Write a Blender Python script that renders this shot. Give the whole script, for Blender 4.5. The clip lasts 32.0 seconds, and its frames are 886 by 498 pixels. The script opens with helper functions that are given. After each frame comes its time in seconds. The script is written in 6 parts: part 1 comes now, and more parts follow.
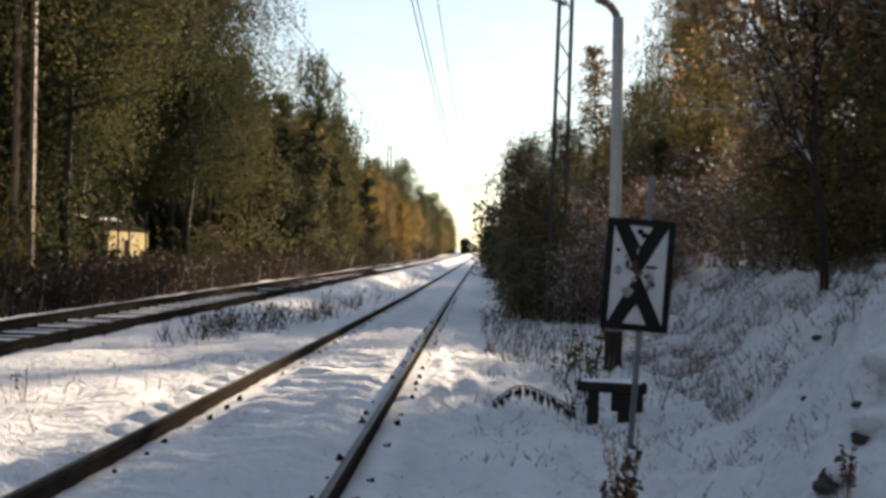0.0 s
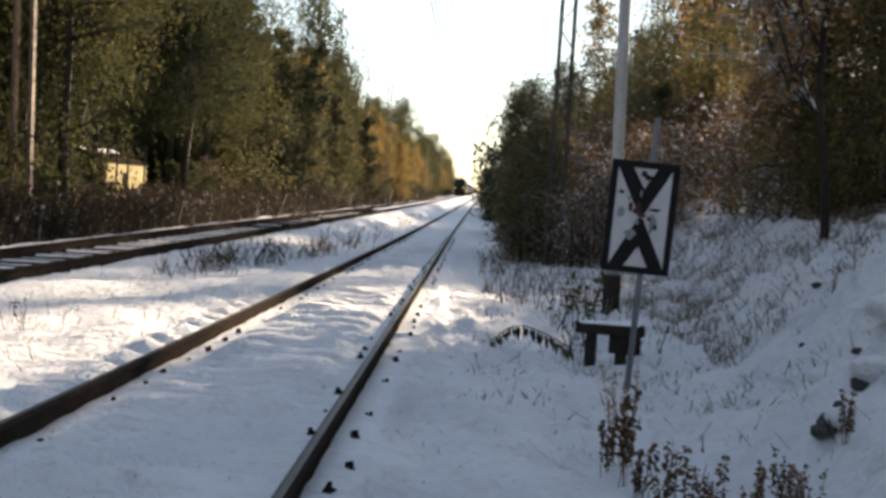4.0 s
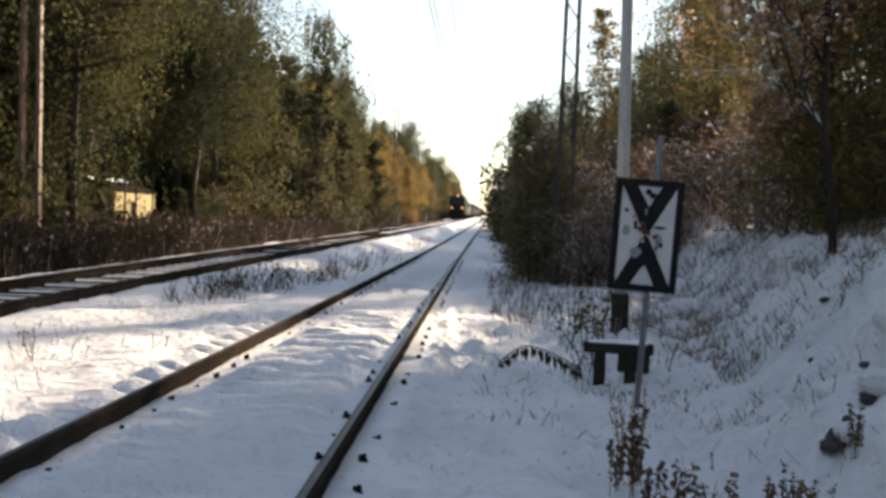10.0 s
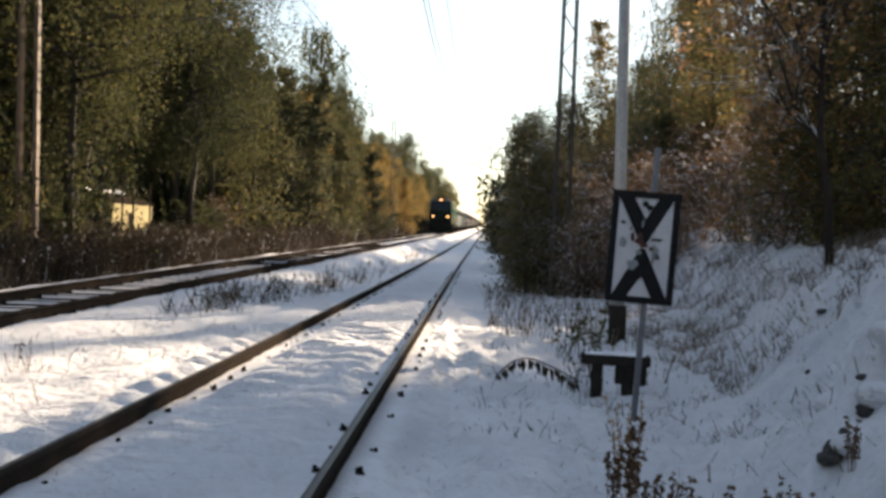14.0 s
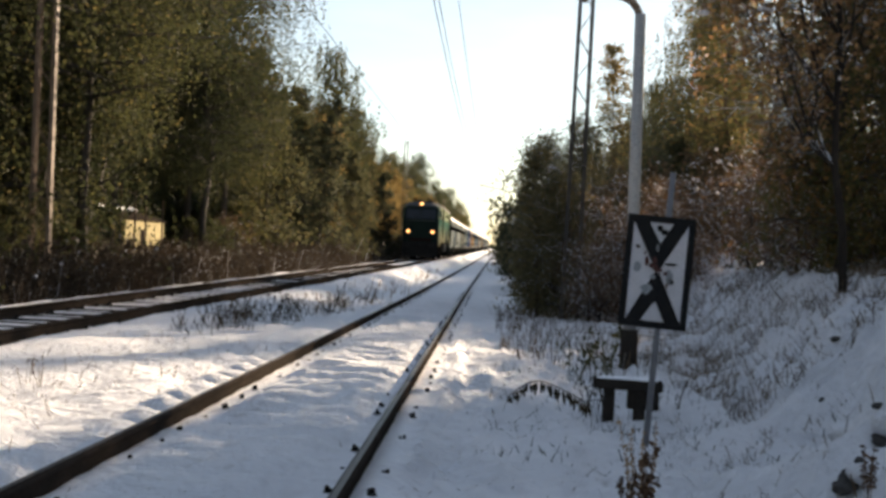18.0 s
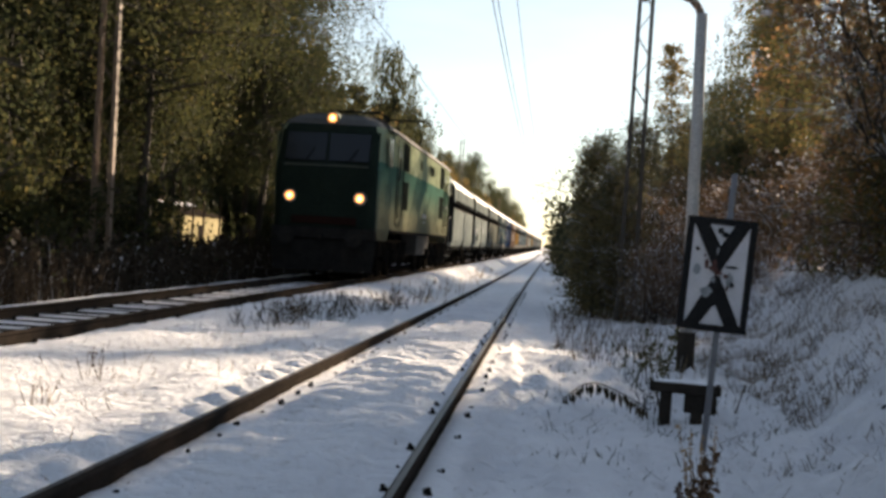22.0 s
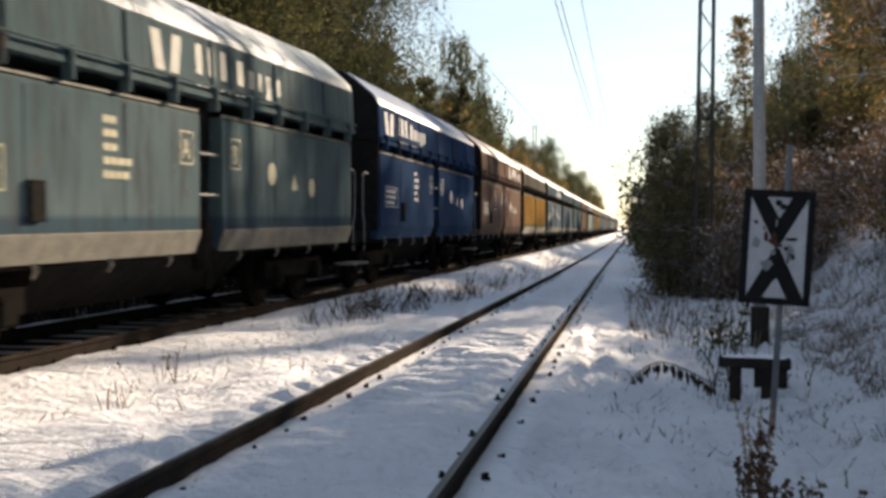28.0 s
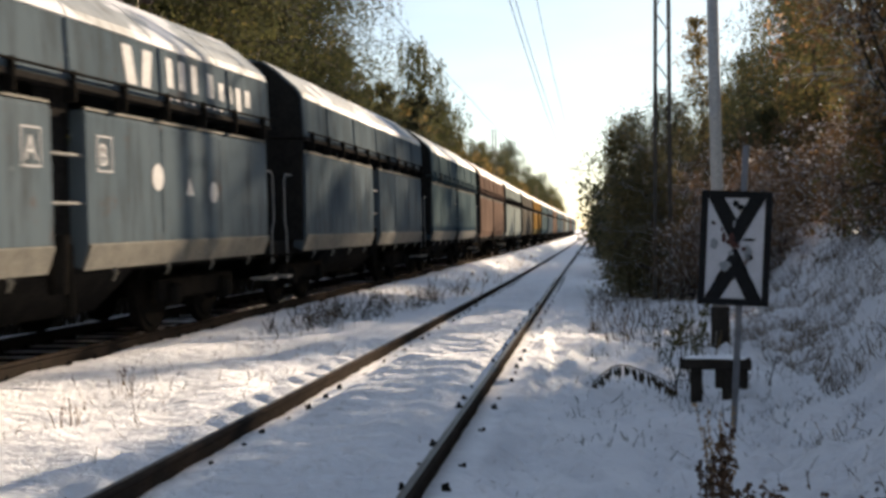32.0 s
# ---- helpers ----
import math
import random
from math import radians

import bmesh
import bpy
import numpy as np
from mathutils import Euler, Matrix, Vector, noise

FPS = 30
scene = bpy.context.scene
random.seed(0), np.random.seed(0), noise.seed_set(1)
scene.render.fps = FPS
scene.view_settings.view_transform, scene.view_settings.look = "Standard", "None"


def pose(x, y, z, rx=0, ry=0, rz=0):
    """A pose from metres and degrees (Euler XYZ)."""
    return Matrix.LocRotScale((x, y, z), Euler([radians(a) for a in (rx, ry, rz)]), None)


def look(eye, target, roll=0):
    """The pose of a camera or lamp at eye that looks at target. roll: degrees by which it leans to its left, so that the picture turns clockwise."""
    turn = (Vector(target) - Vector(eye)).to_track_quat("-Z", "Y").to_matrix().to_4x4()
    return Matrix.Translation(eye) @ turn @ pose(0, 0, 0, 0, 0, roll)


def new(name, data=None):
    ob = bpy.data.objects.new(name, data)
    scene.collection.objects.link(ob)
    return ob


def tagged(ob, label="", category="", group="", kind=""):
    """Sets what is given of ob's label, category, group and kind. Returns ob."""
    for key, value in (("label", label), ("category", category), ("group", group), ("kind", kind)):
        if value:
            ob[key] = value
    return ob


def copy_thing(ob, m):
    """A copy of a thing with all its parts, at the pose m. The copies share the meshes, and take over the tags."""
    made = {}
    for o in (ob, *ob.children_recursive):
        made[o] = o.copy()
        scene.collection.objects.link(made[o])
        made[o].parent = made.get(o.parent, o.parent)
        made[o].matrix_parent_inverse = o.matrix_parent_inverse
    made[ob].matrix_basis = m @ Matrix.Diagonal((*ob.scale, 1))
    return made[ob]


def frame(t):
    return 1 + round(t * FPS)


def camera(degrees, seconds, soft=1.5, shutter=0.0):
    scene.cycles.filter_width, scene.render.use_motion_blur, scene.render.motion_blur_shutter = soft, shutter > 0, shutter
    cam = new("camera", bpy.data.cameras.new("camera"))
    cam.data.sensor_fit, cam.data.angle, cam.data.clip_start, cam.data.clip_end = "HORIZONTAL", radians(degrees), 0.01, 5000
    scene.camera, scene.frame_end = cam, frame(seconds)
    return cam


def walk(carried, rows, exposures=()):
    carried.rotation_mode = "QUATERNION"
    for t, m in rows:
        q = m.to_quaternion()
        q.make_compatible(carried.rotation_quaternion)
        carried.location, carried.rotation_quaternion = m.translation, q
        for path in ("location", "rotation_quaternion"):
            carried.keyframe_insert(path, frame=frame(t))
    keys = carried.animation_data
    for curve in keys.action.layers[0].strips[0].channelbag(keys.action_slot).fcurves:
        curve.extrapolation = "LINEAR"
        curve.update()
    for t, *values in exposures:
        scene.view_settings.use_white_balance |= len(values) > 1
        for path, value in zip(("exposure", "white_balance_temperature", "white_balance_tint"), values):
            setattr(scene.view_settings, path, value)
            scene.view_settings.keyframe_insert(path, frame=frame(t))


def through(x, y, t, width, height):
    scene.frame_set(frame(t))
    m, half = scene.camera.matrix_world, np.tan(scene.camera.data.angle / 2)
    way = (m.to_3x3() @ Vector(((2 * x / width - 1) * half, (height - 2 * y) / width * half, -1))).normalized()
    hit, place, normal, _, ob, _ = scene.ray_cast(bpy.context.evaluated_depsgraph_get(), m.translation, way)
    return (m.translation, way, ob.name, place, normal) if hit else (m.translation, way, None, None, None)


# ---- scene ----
cam = camera(41.2, 32.0, soft=3.3, shutter=0.2)
# seconds, place, then turn to the left, tilt up and lean, in degrees
CAMERA_ROWS = [
    (0.0, 0.002, -0.037, 1.184, 1.46, 0.58, 1.38),
    (0.5, -0.001, -0.032, 1.174, 1.58, 0.89, 1.11),
    (1.0, -0.001, -0.029, 1.178, 1.26, 1.01, 1.24),
    (1.5, -0.005, -0.021, 1.168, 0.70, 0.50, 1.00),
    (2.0, -0.018, -0.014, 1.162, 0.53, -0.05, 1.88),
    (2.5, -0.022, 0.001, 1.149, 1.49, -1.14, 1.45),
    (3.0, -0.031, 0.005, 1.140, 1.41, -2.14, 2.57),
    (3.5, -0.031, 0.008, 1.145, 1.23, -2.27, 2.64),
    (5.5, -0.037, 0.005, 1.151, 1.42, -1.40, 3.70),
    (6.0, -0.029, -0.001, 1.149, 1.00, -0.88, 2.63),
    (6.5, -0.020, -0.001, 1.152, 0.86, -1.02, 2.01),
    (7.0, -0.015, -0.005, 1.147, 0.92, -1.12, 2.13),
    (7.5, -0.012, -0.001, 1.149, 0.86, -1.32, 2.01),
    (8.0, -0.009, -0.003, 1.145, 1.13, -1.47, 1.97),
    (8.5, -0.009, -0.001, 1.152, 1.36, -1.48, 1.96),
    (9.0, -0.000, 0.000, 1.150, 1.43, -1.40, 1.84),
    (9.5, -0.005, -0.003, 1.147, 1.64, -1.23, 1.65),
    (10.0, -0.004, -0.004, 1.148, 1.73, -1.19, 1.67),
    (10.5, -0.008, -0.002, 1.146, 1.73, -0.97, 1.63),
    (11.0, -0.005, -0.001, 1.148, 1.76, -1.08, 1.56),
    (11.5, -0.008, -0.001, 1.150, 1.74, -0.92, 1.80),
    (12.0, -0.008, -0.008, 1.150, 1.69, -0.88, 1.76),
    (12.5, -0.007, -0.002, 1.150, 1.68, -0.92, 1.50),
    (13.0, -0.007, -0.010, 1.152, 1.75, -0.77, 1.58),
    (13.5, -0.006, -0.014, 1.151, 1.80, -0.70, 1.41),
    (14.0, -0.001, -0.008, 1.155, 1.62, -0.64, 1.66),
    (14.5, -0.011, -0.000, 1.150, 1.73, -0.59, 1.99),
    (16.5, -0.032, 0.001, 1.157, 1.97, -0.08, 2.63),
    (17.0, -0.037, -0.001, 1.158, 2.05, 0.24, 2.70),
    (17.5, -0.034, 0.002, 1.157, 2.12, 0.29, 2.60),
    (18.0, -0.030, -0.002, 1.156, 2.16, 0.37, 2.51),
    (18.5, -0.021, -0.008, 1.156, 2.16, 0.36, 2.25),
    (19.0, -0.014, -0.013, 1.157, 2.14, 0.47, 2.05),
    (19.5, -0.009, -0.014, 1.159, 2.18, 0.65, 2.28),
    (20.0, -0.018, -0.007, 1.157, 2.64, 0.82, 2.16),
    (20.5, -0.033, -0.003, 1.161, 3.12, 0.57, 2.82),
    (21.0, -0.045, 0.014, 1.152, 3.78, 0.44, 3.10),
    (21.5, -0.054, 0.024, 1.160, 4.38, 0.18, 3.38),
    (22.0, -0.057, 0.024, 1.157, 4.79, 0.19, 3.27),
    (22.5, -0.047, 0.024, 1.155, 5.05, 0.38, 3.14),
    (23.0, -0.047, 0.016, 1.165, 5.39, 0.36, 2.82),
    (23.5, -0.033, 0.012, 1.161, 6.56, 0.56, 0.99),
    (24.0, -0.011, 0.006, 1.154, 6.72, -0.61, -0.80),
    (24.5, 0.046, 0.024, 1.152, 6.99, -1.61, -0.02),
    (26.5, 0.133, -0.017, 1.167, 8.34, -0.94, -0.70),
    (27.0, 0.136, -0.023, 1.175, 8.38, -0.77, -0.26),
    (27.5, 0.139, -0.032, 1.171, 9.11, -0.55, -0.48),
    (28.0, 0.139, -0.050, 1.164, 8.67, -0.45, 0.08),
    (28.5, 0.148, -0.012, 1.166, 5.98, -0.57, -0.25),
    (29.0, 0.143, -0.009, 1.165, 5.84, -0.84, 0.16),
    (29.5, 0.140, -0.003, 1.168, 5.93, -1.23, 0.36),
    (30.0, 0.148, 0.009, 1.163, 6.31, -1.51, -0.20),
    (30.5, 0.148, 0.024, 1.156, 6.41, -1.83, 0.14),
    (31.0, 0.150, 0.035, 1.153, 6.87, -1.58, -0.05),
    (31.5, 0.164, 0.044, 1.160, 7.08, -0.24, -0.17),
    (32.0, 0.163, 0.041, 1.180, 6.83, -0.23, -1.05),
]


def held(x, y, z, yaw, pitch, roll):
    a, p = radians(yaw), radians(pitch)
    ahead = Vector((-math.sin(a) * math.cos(p), math.cos(a) * math.cos(p), math.sin(p)))
    return look((x, y, z), Vector((x, y, z)) + ahead, roll)


walk(cam, [(row[0], held(*row[1:])) for row in CAMERA_ROWS], exposures=[(0.0, 1.22, 8350, 15), (1.2, 1.22, 8350, 15), (3.0, 1.48, 8350, 15), (13.0, 1.48, 8350, 15), (18.0, 1.3, 8350, 15), (22.0, 1.26, 8250, 15), (24.0, 1.17, 8000, 15), (32.0, 1.2, 8000, 15)])

# ---- sky and sun: low winter sun, ahead and to the right ----
SUN_DIR = Vector((0.4135, 0.866, 0.288)).normalized()
world = bpy.data.worlds.new("sky")
scene.world = world
world.use_nodes = True
wn = world.node_tree.nodes
sky = wn.new("ShaderNodeTexSky")
sky.sky_type = "NISHITA"
sky.sun_disc = False
sky.sun_elevation = math.asin(SUN_DIR.z)
sky.sun_rotation = math.atan2(SUN_DIR.x, SUN_DIR.y)
sky.dust_density = 0.05
sky.ozone_density = 1.5
wn["Background"].inputs["Strength"].default_value = 0.128
# thin high cloud veils the whole sky, whiter where it is thicker
wl = world.node_tree.links
sky_at = wn.new("ShaderNodeTexCoord")
drawn = wn.new("ShaderNodeMapping")
drawn.inputs["Scale"].default_value = (1.0, 1.6, 4.5)
drawn.inputs["Rotation"].default_value = (0.1, 0.25, 0.4)
cloud = wn.new("ShaderNodeTexNoise")
cloud.inputs["Scale"].default_value, cloud.inputs["Detail"].default_value, cloud.inputs["Roughness"].default_value = 2.2, 6.0, 0.55
veil = wn.new("ShaderNodeValToRGB")
veil.color_ramp.elements[0].position, veil.color_ramp.elements[0].color = 0.38, (0.6, 1.1, 2.05, 1)
veil.color_ramp.elements[1].position, veil.color_ramp.elements[1].color = 0.68, (1.65, 2.05, 2.65, 1)
haze = wn.new("ShaderNodeMix")
haze.data_type = "RGBA"
haze.inputs["Factor"].default_value = 0.55
wl.new(sky_at.outputs["Generated"], drawn.inputs["Vector"])
wl.new(drawn.outputs["Vector"], cloud.inputs["Vector"])
wl.new(cloud.outputs["Fac"], veil.inputs["Fac"])
wl.new(sky.outputs["Color"], haze.inputs["A"])
wl.new(veil.outputs["Color"], haze.inputs["B"])
wl.new(haze.outputs["Result"], wn["Background"].inputs["Color"])
sun = new("sun", bpy.data.lights.new("sun", "SUN"))
sun.data.energy = 5.0
sun.data.angle = radians(0.6)
sun.data.color = (1.0, 0.9, 0.77)
sun.matrix_basis = look((0, 0, 60), Vector((0, 0, 60)) - SUN_DIR)


R = random.Random(7)


# ---- helpers ----
def part(name, bm, material, parent=None, label="", smooth=False):
    """Links a bmesh as one mesh object under a thing or part."""
    me = bpy.data.meshes.new(name)
    bm.to_mesh(me)
    bm.free()
    return part_mesh(name, me, material, parent, label, smooth)


def part_mesh(name, me, material, parent=None, label="", smooth=False):
    if material and not me.materials:
        for m in (material if isinstance(material, (list, tuple)) else [material]):
            me.materials.append(m)
    if smooth:
        me.shade_smooth()
    ob = new(name, me)
    if parent:
        ob.parent = parent
    if label:
        ob["label"] = label
    return ob


def box(bm, x0, x1, y0, y1, z0, z1, bevel=0.0, m=None):
    """Adds a box to bm, its edges bevelled."""
    vs = [bm.verts.new((x, y, z)) for x in (x0, x1) for y in (y0, y1) for z in (z0, z1)]
    fs = [bm.faces.new([vs[i] for i in q]) for q in ((0, 1, 3, 2), (4, 6, 7, 5), (0, 4, 5, 1), (2, 3, 7, 6), (0, 2, 6, 4), (1, 5, 7, 3))]
    if bevel:
        es = list({e for f in fs for e in f.edges})
        r = bmesh.ops.bevel(bm, geom=es, offset=bevel, segments=1, affect="EDGES")
        vs = list({v for f in r["faces"] for v in f.verts} | {v for v in vs if v.is_valid})
    if m is not None:
        bmesh.ops.transform(bm, matrix=m, verts=vs)
    return bm


def boxes(*rows, bevel=0.0):
    bm = bmesh.new()
    for r in rows:
        box(bm, *r, bevel=bevel)
    return bm


def rod(bm, a, b, r0, r1=None, n=8, cap=True):
    """Adds a tapered round bar from a to b."""
    a, b = Vector(a), Vector(b)
    r1 = r0 if r1 is None else r1
    q = (b - a).to_track_quat("Z", "Y")
    rings = []
    for p, r in ((a, r0), (b, r1)):
        rings.append([bm.verts.new(p + q @ Vector((r * math.cos(t), r * math.sin(t), 0))) for t in (2 * math.pi * k / n for k in range(n))])
    for k in range(n):
        bm.faces.new((rings[0][k], rings[0][(k + 1) % n], rings[1][(k + 1) % n], rings[1][k]))
    if cap and n > 2:
        bm.faces.new(rings[0][::-1])
        bm.faces.new(rings[1])
    return bm


def tube(bm, pts, r, n=5):
    """Adds one unbroken round tube along points that run mainly along y."""
    rings = [[bm.verts.new((p[0] + r * math.cos(a), p[1], p[2] + r * math.sin(a))) for a in (2 * math.pi * k / n for k in range(n))] for p in pts]
    for a, b in zip(rings, rings[1:]):
        for k in range(n):
            bm.faces.new((a[k], b[k], b[(k + 1) % n], a[(k + 1) % n]))
    return bm


def prism(bm, outline, y0, y1):
    """Adds an x-z outline pushed along y."""
    a = [bm.verts.new((x, y0, z)) for x, z in outline]
    b = [bm.verts.new((x, y1, z)) for x, z in outline]
    n = len(outline)
    for k in range(n):
        bm.faces.new((a[k], a[(k + 1) % n], b[(k + 1) % n], b[k]))
    bm.faces.new(a[::-1])
    bm.faces.new(b)
    bmesh.ops.recalc_face_normals(bm, faces=bm.faces)
    return bm


def thing(name, label, category, m=None, group="", kind=""):
    ob = tagged(new(name), label, category, group, kind)
    ob.empty_display_size = 0.2
    if m is not None:
        ob.matrix_basis = m
    return ob


# ---- the plan: two tracks that climb and bend slightly to the right far off ----
def climb(y):
    """Height of the near track's railhead."""
    u = max(0.0, y - 25.0)
    return 0.0105 * (u - 40.0 * (1 - math.exp(-u / 40.0)))


def bend(y):
    u = max(0.0, y - 25.0)
    return 0.0105 * (u - 40.0 * (1 - math.exp(-u / 40.0)))


NEAR_X = -1.46
SLEEPER_STEP = 0.62


def near_x(y):
    return NEAR_X + bend(y)


def far_x(y):
    return near_x(y) - 4.0 - 2.0 * math.exp(-max(y, 0.0) / 15.0)


def far_up(y):
    """Height of the far track's railhead over the near track's."""
    return 0.56 - 0.79 * math.exp(-max(y, 0.0) / 25.0)


def sstep(a, b, x):
    t = min(1.0, max(0.0, (x - a) / (b - a)))
    return t * t * (3 - 2 * t)


def lerp_table(x, table):
    for (x0, v0), (x1, v1) in zip(table, table[1:]):
        if x <= x1:
            return v0 + (v1 - v0) * sstep(x0, x1, x)
    return table[-1][1]


def ground_z(x, y, fine=True):
    """Height of the snow."""
    n, f = near_x(y), far_x(y)
    z = climb(y)
    right = x - (n + 0.75)
    left = f - x
    if right > 0:
        bank = right + 0.95 * (1 - sstep(7.0, 9.5, y)) * sstep(1.5, 2.6, right) - 1.1 * sstep(12.0, 14.5, y) * sstep(2.0, 3.5, right)
        h = lerp_table(bank, [(0, -0.13), (0.5, -0.2), (2.2, -0.34), (3.2, -0.22), (3.7, 0.12), (4.35, 0.72), (4.95, 1.05), (7.0, 1.45), (10.0, 1.7), (40.0, 2.4), (400.0, 9.0)])
        if fine and right > 2.0:
            h += 0.16 * noise.noise((x * 1.1, y * 0.9, 21)) * sstep(2.0, 4.0, right) + 0.07 * noise.noise((x * 2.7, y * 2.5, 31)) + 0.26 * (0.25 - abs(noise.noise((x * 1.9, y * 1.6, 44)))) * sstep(2.0, 3.2, right)
            h += 0.32 * (0.22 - abs(noise.noise((x * 3.4 + y, y * 3.1, 51)))) * sstep(2.2, 3.4, right) + 0.08 * noise.noise((x * 9.0, y * 9.0, 57))
    elif left > -1.5:
        u = far_up(y)
        h = lerp_table(left, [(-1.5, u - 0.165), (1.5, u - 0.165), (3.0, u - 0.4), (6.0, u - 0.35), (12.0, 0.3), (60.0, 1.5), (400.0, 9.0)])
    else:
        t = (n - 0.9 - x) / (n - 0.9 - (f + 1.3))
        h = -0.12 + (far_up(y) - 0.2 + 0.12) * sstep(0.35, 1.0, t) + 0.02 * math.sin(3 * t)
        if x > n - 0.9:
            h = -0.12
    if fine:
        in_track = 1 - sstep(1.05, 1.45, abs(x - n))
        off = (1 - 0.72 * in_track) * (0.12 + 0.88 * sstep(1.35, 2.2, abs(x - f)))
        h += 0.075 * noise.noise((x * 0.9, y * 0.5, 3)) * off
        calm = (0.15 + 0.85 * sstep(1.35, 2.2, abs(x - f))) * (1 - 0.4 * in_track)
        between = 0.55 if x < n - 0.9 else 1.0
        h += 0.1 * noise.noise((x * 2.1, y * 1.4, 8)) * (0.45 + 0.55 * off) * calm * between
        h += 0.06 * noise.noise((x * 5.3, y * 4.2, 14)) * (0.5 + 0.5 * off) * calm * between + 0.036 * noise.noise((x * 4.0, y * 11.0, 19)) * (calm * between if y < 18 else 0)
        if abs(x - n) < 1.35 and y < 60:
            h += 0.085 * math.cos(2 * math.pi * (y - 3.8 + 0.05 * math.sin(2.3 * x)) / SLEEPER_STEP) * sstep(1.35, 1.1, abs(x - n)) * (0.8 + 0.45 * noise.noise((x * 1.5, y * 0.6, 5))) * (0.25 + 0.75 * sstep(0.1, 0.35, min(abs(x - n - 0.7535), abs(x - n + 0.7535))))
        rail_gap = min(abs(x - n - 0.7535), abs(x - n + 0.7535))
        if rail_gap < 0.3:
            h -= 0.02 * (1 - sstep(0.06, 0.24, rail_gap))
        if y < 60:
            w = 0.75 * (1 - sstep(0.08, 0.4, rail_gap))
            h = h * (1 - w) - 0.125 * w
        d = abs(x - f)
        if d < 0.75 and y < 60:
            h -= 0.004 + 0.03 * math.cos(2 * math.pi * (y - 8.0) / SLEEPER_STEP)
        h += 0.08 * sstep(0.82, 0.98, d) * (1 - sstep(1.5, 2.1, d)) * (0.7 + 0.6 * noise.noise((x * 3.0, y * 2.5, 33)))
        if right > 0.3 and y < 20:
            h += 0.2 * (0.2 - abs(noise.noise((x * 2.4, y * 2.0, 61)))) + 0.06 * noise.noise((x * 6.5, y * 5.5, 71))
    return z + h


# ---- materials ----
def material(name, base=(0.5, 0.5, 0.5), rough=0.7, metal=0.0):
    m = bpy.data.materials.new(name)
    m.use_nodes = True
    b = m.node_tree.nodes["Principled BSDF"]
    b.inputs["Base Color"].default_value = (*base, 1)
    b.inputs["Roughness"].default_value = rough
    b.inputs["Metallic"].default_value = metal
    return m


def ramp(m, factor, stops):
    r = m.node_tree.nodes.new("ShaderNodeValToRGB")
    e = r.color_ramp.elements
    while len(e) < len(stops):
        e.new(0.5)
    for el, (pos, col) in zip(e, stops):
        el.position, el.color = pos, (*col, 1)
    m.node_tree.links.new(factor, r.inputs["Fac"])
    return r.outputs["Color"]


def noise_of(m, scale, detail=4.0, coords="Object", stretch=(1, 1, 1), rough=0.55):
    nt = m.node_tree
    tc = nt.nodes.new("ShaderNodeTexCoord")
    mp = nt.nodes.new("ShaderNodeMapping")
    mp.inputs["Scale"].default_value = stretch
    nz = nt.nodes.new("ShaderNodeTexNoise")
    nz.inputs["Scale"].default_value = scale
    nz.inputs["Detail"].default_value = detail
    nz.inputs["Roughness"].default_value = rough
    nt.links.new(tc.outputs[coords], mp.inputs["Vector"])
    nt.links.new(mp.outputs["Vector"], nz.inputs["Vector"])
    return nz.outputs["Fac"]


def mix(m, factor, a, b, mode="MIX"):
    nt = m.node_tree
    n = nt.nodes.new("ShaderNodeMix")
    n.data_type = "RGBA"
    n.blend_type = mode
    for sock, val in ((n.inputs["Factor"], factor), (n.inputs["A"], a), (n.inputs["B"], b)):
        if isinstance(val, (int, float)):
            sock.default_value = val
        elif isinstance(val, tuple):
            sock.default_value = (*val, 1)
        else:
            nt.links.new(val, sock)
    return n.outputs["Result"]


def bump(m, factor, strength=0.3, distance=0.01):
    nt = m.node_tree
    b = nt.nodes.new("ShaderNodeBump")
    b.inputs["Strength"].default_value = strength
    b.inputs["Distance"].default_value = distance
    nt.links.new(factor, b.inputs["Height"])
    nt.links.new(b.outputs["Normal"], nt.nodes["Principled BSDF"].inputs["Normal"])


def colour(m, socket, rough=None):
    b = m.node_tree.nodes["Principled BSDF"]
    m.node_tree.links.new(socket, b.inputs["Base Color"])


def worn(name, a, b, scale=3.0, rough=0.7, metal=0.0, bumps=0.2, stretch=(1, 1, 1), spots=None, distance=0.006, spec=0.5):
    """A surface that varies between two colours at two scales, with fine relief."""
    m = material(name, a, rough, metal)
    m.node_tree.nodes["Principled BSDF"].inputs["Specular IOR Level"].default_value = spec
    f1 = noise_of(m, scale, 6, stretch=stretch)
    f2 = noise_of(m, scale * 9, 4)
    c = ramp(m, f1, [(0.3, a), (0.7, b)])
    c = mix(m, 0.35, c, ramp(m, f2, [(0.35, tuple(v * 0.6 for v in a)), (0.65, tuple(min(1, v * 1.3) for v in b))]))
    if spots:
        f3 = noise_of(m, scale * 1.7, 8, rough=0.7)
        k = m.node_tree.nodes.new("ShaderNodeMath")
        k.operation = "MULTIPLY_ADD"
        k.use_clamp = True
        k.inputs[1].default_value, k.inputs[2].default_value = 8.0, -8.0 * spots[1]
        m.node_tree.links.new(f3, k.inputs[0])
        c = mix(m, k.outputs[0], c, spots[0])
    colour(m, c)
    if bumps:
        bump(m, f2, bumps, distance)
    return m


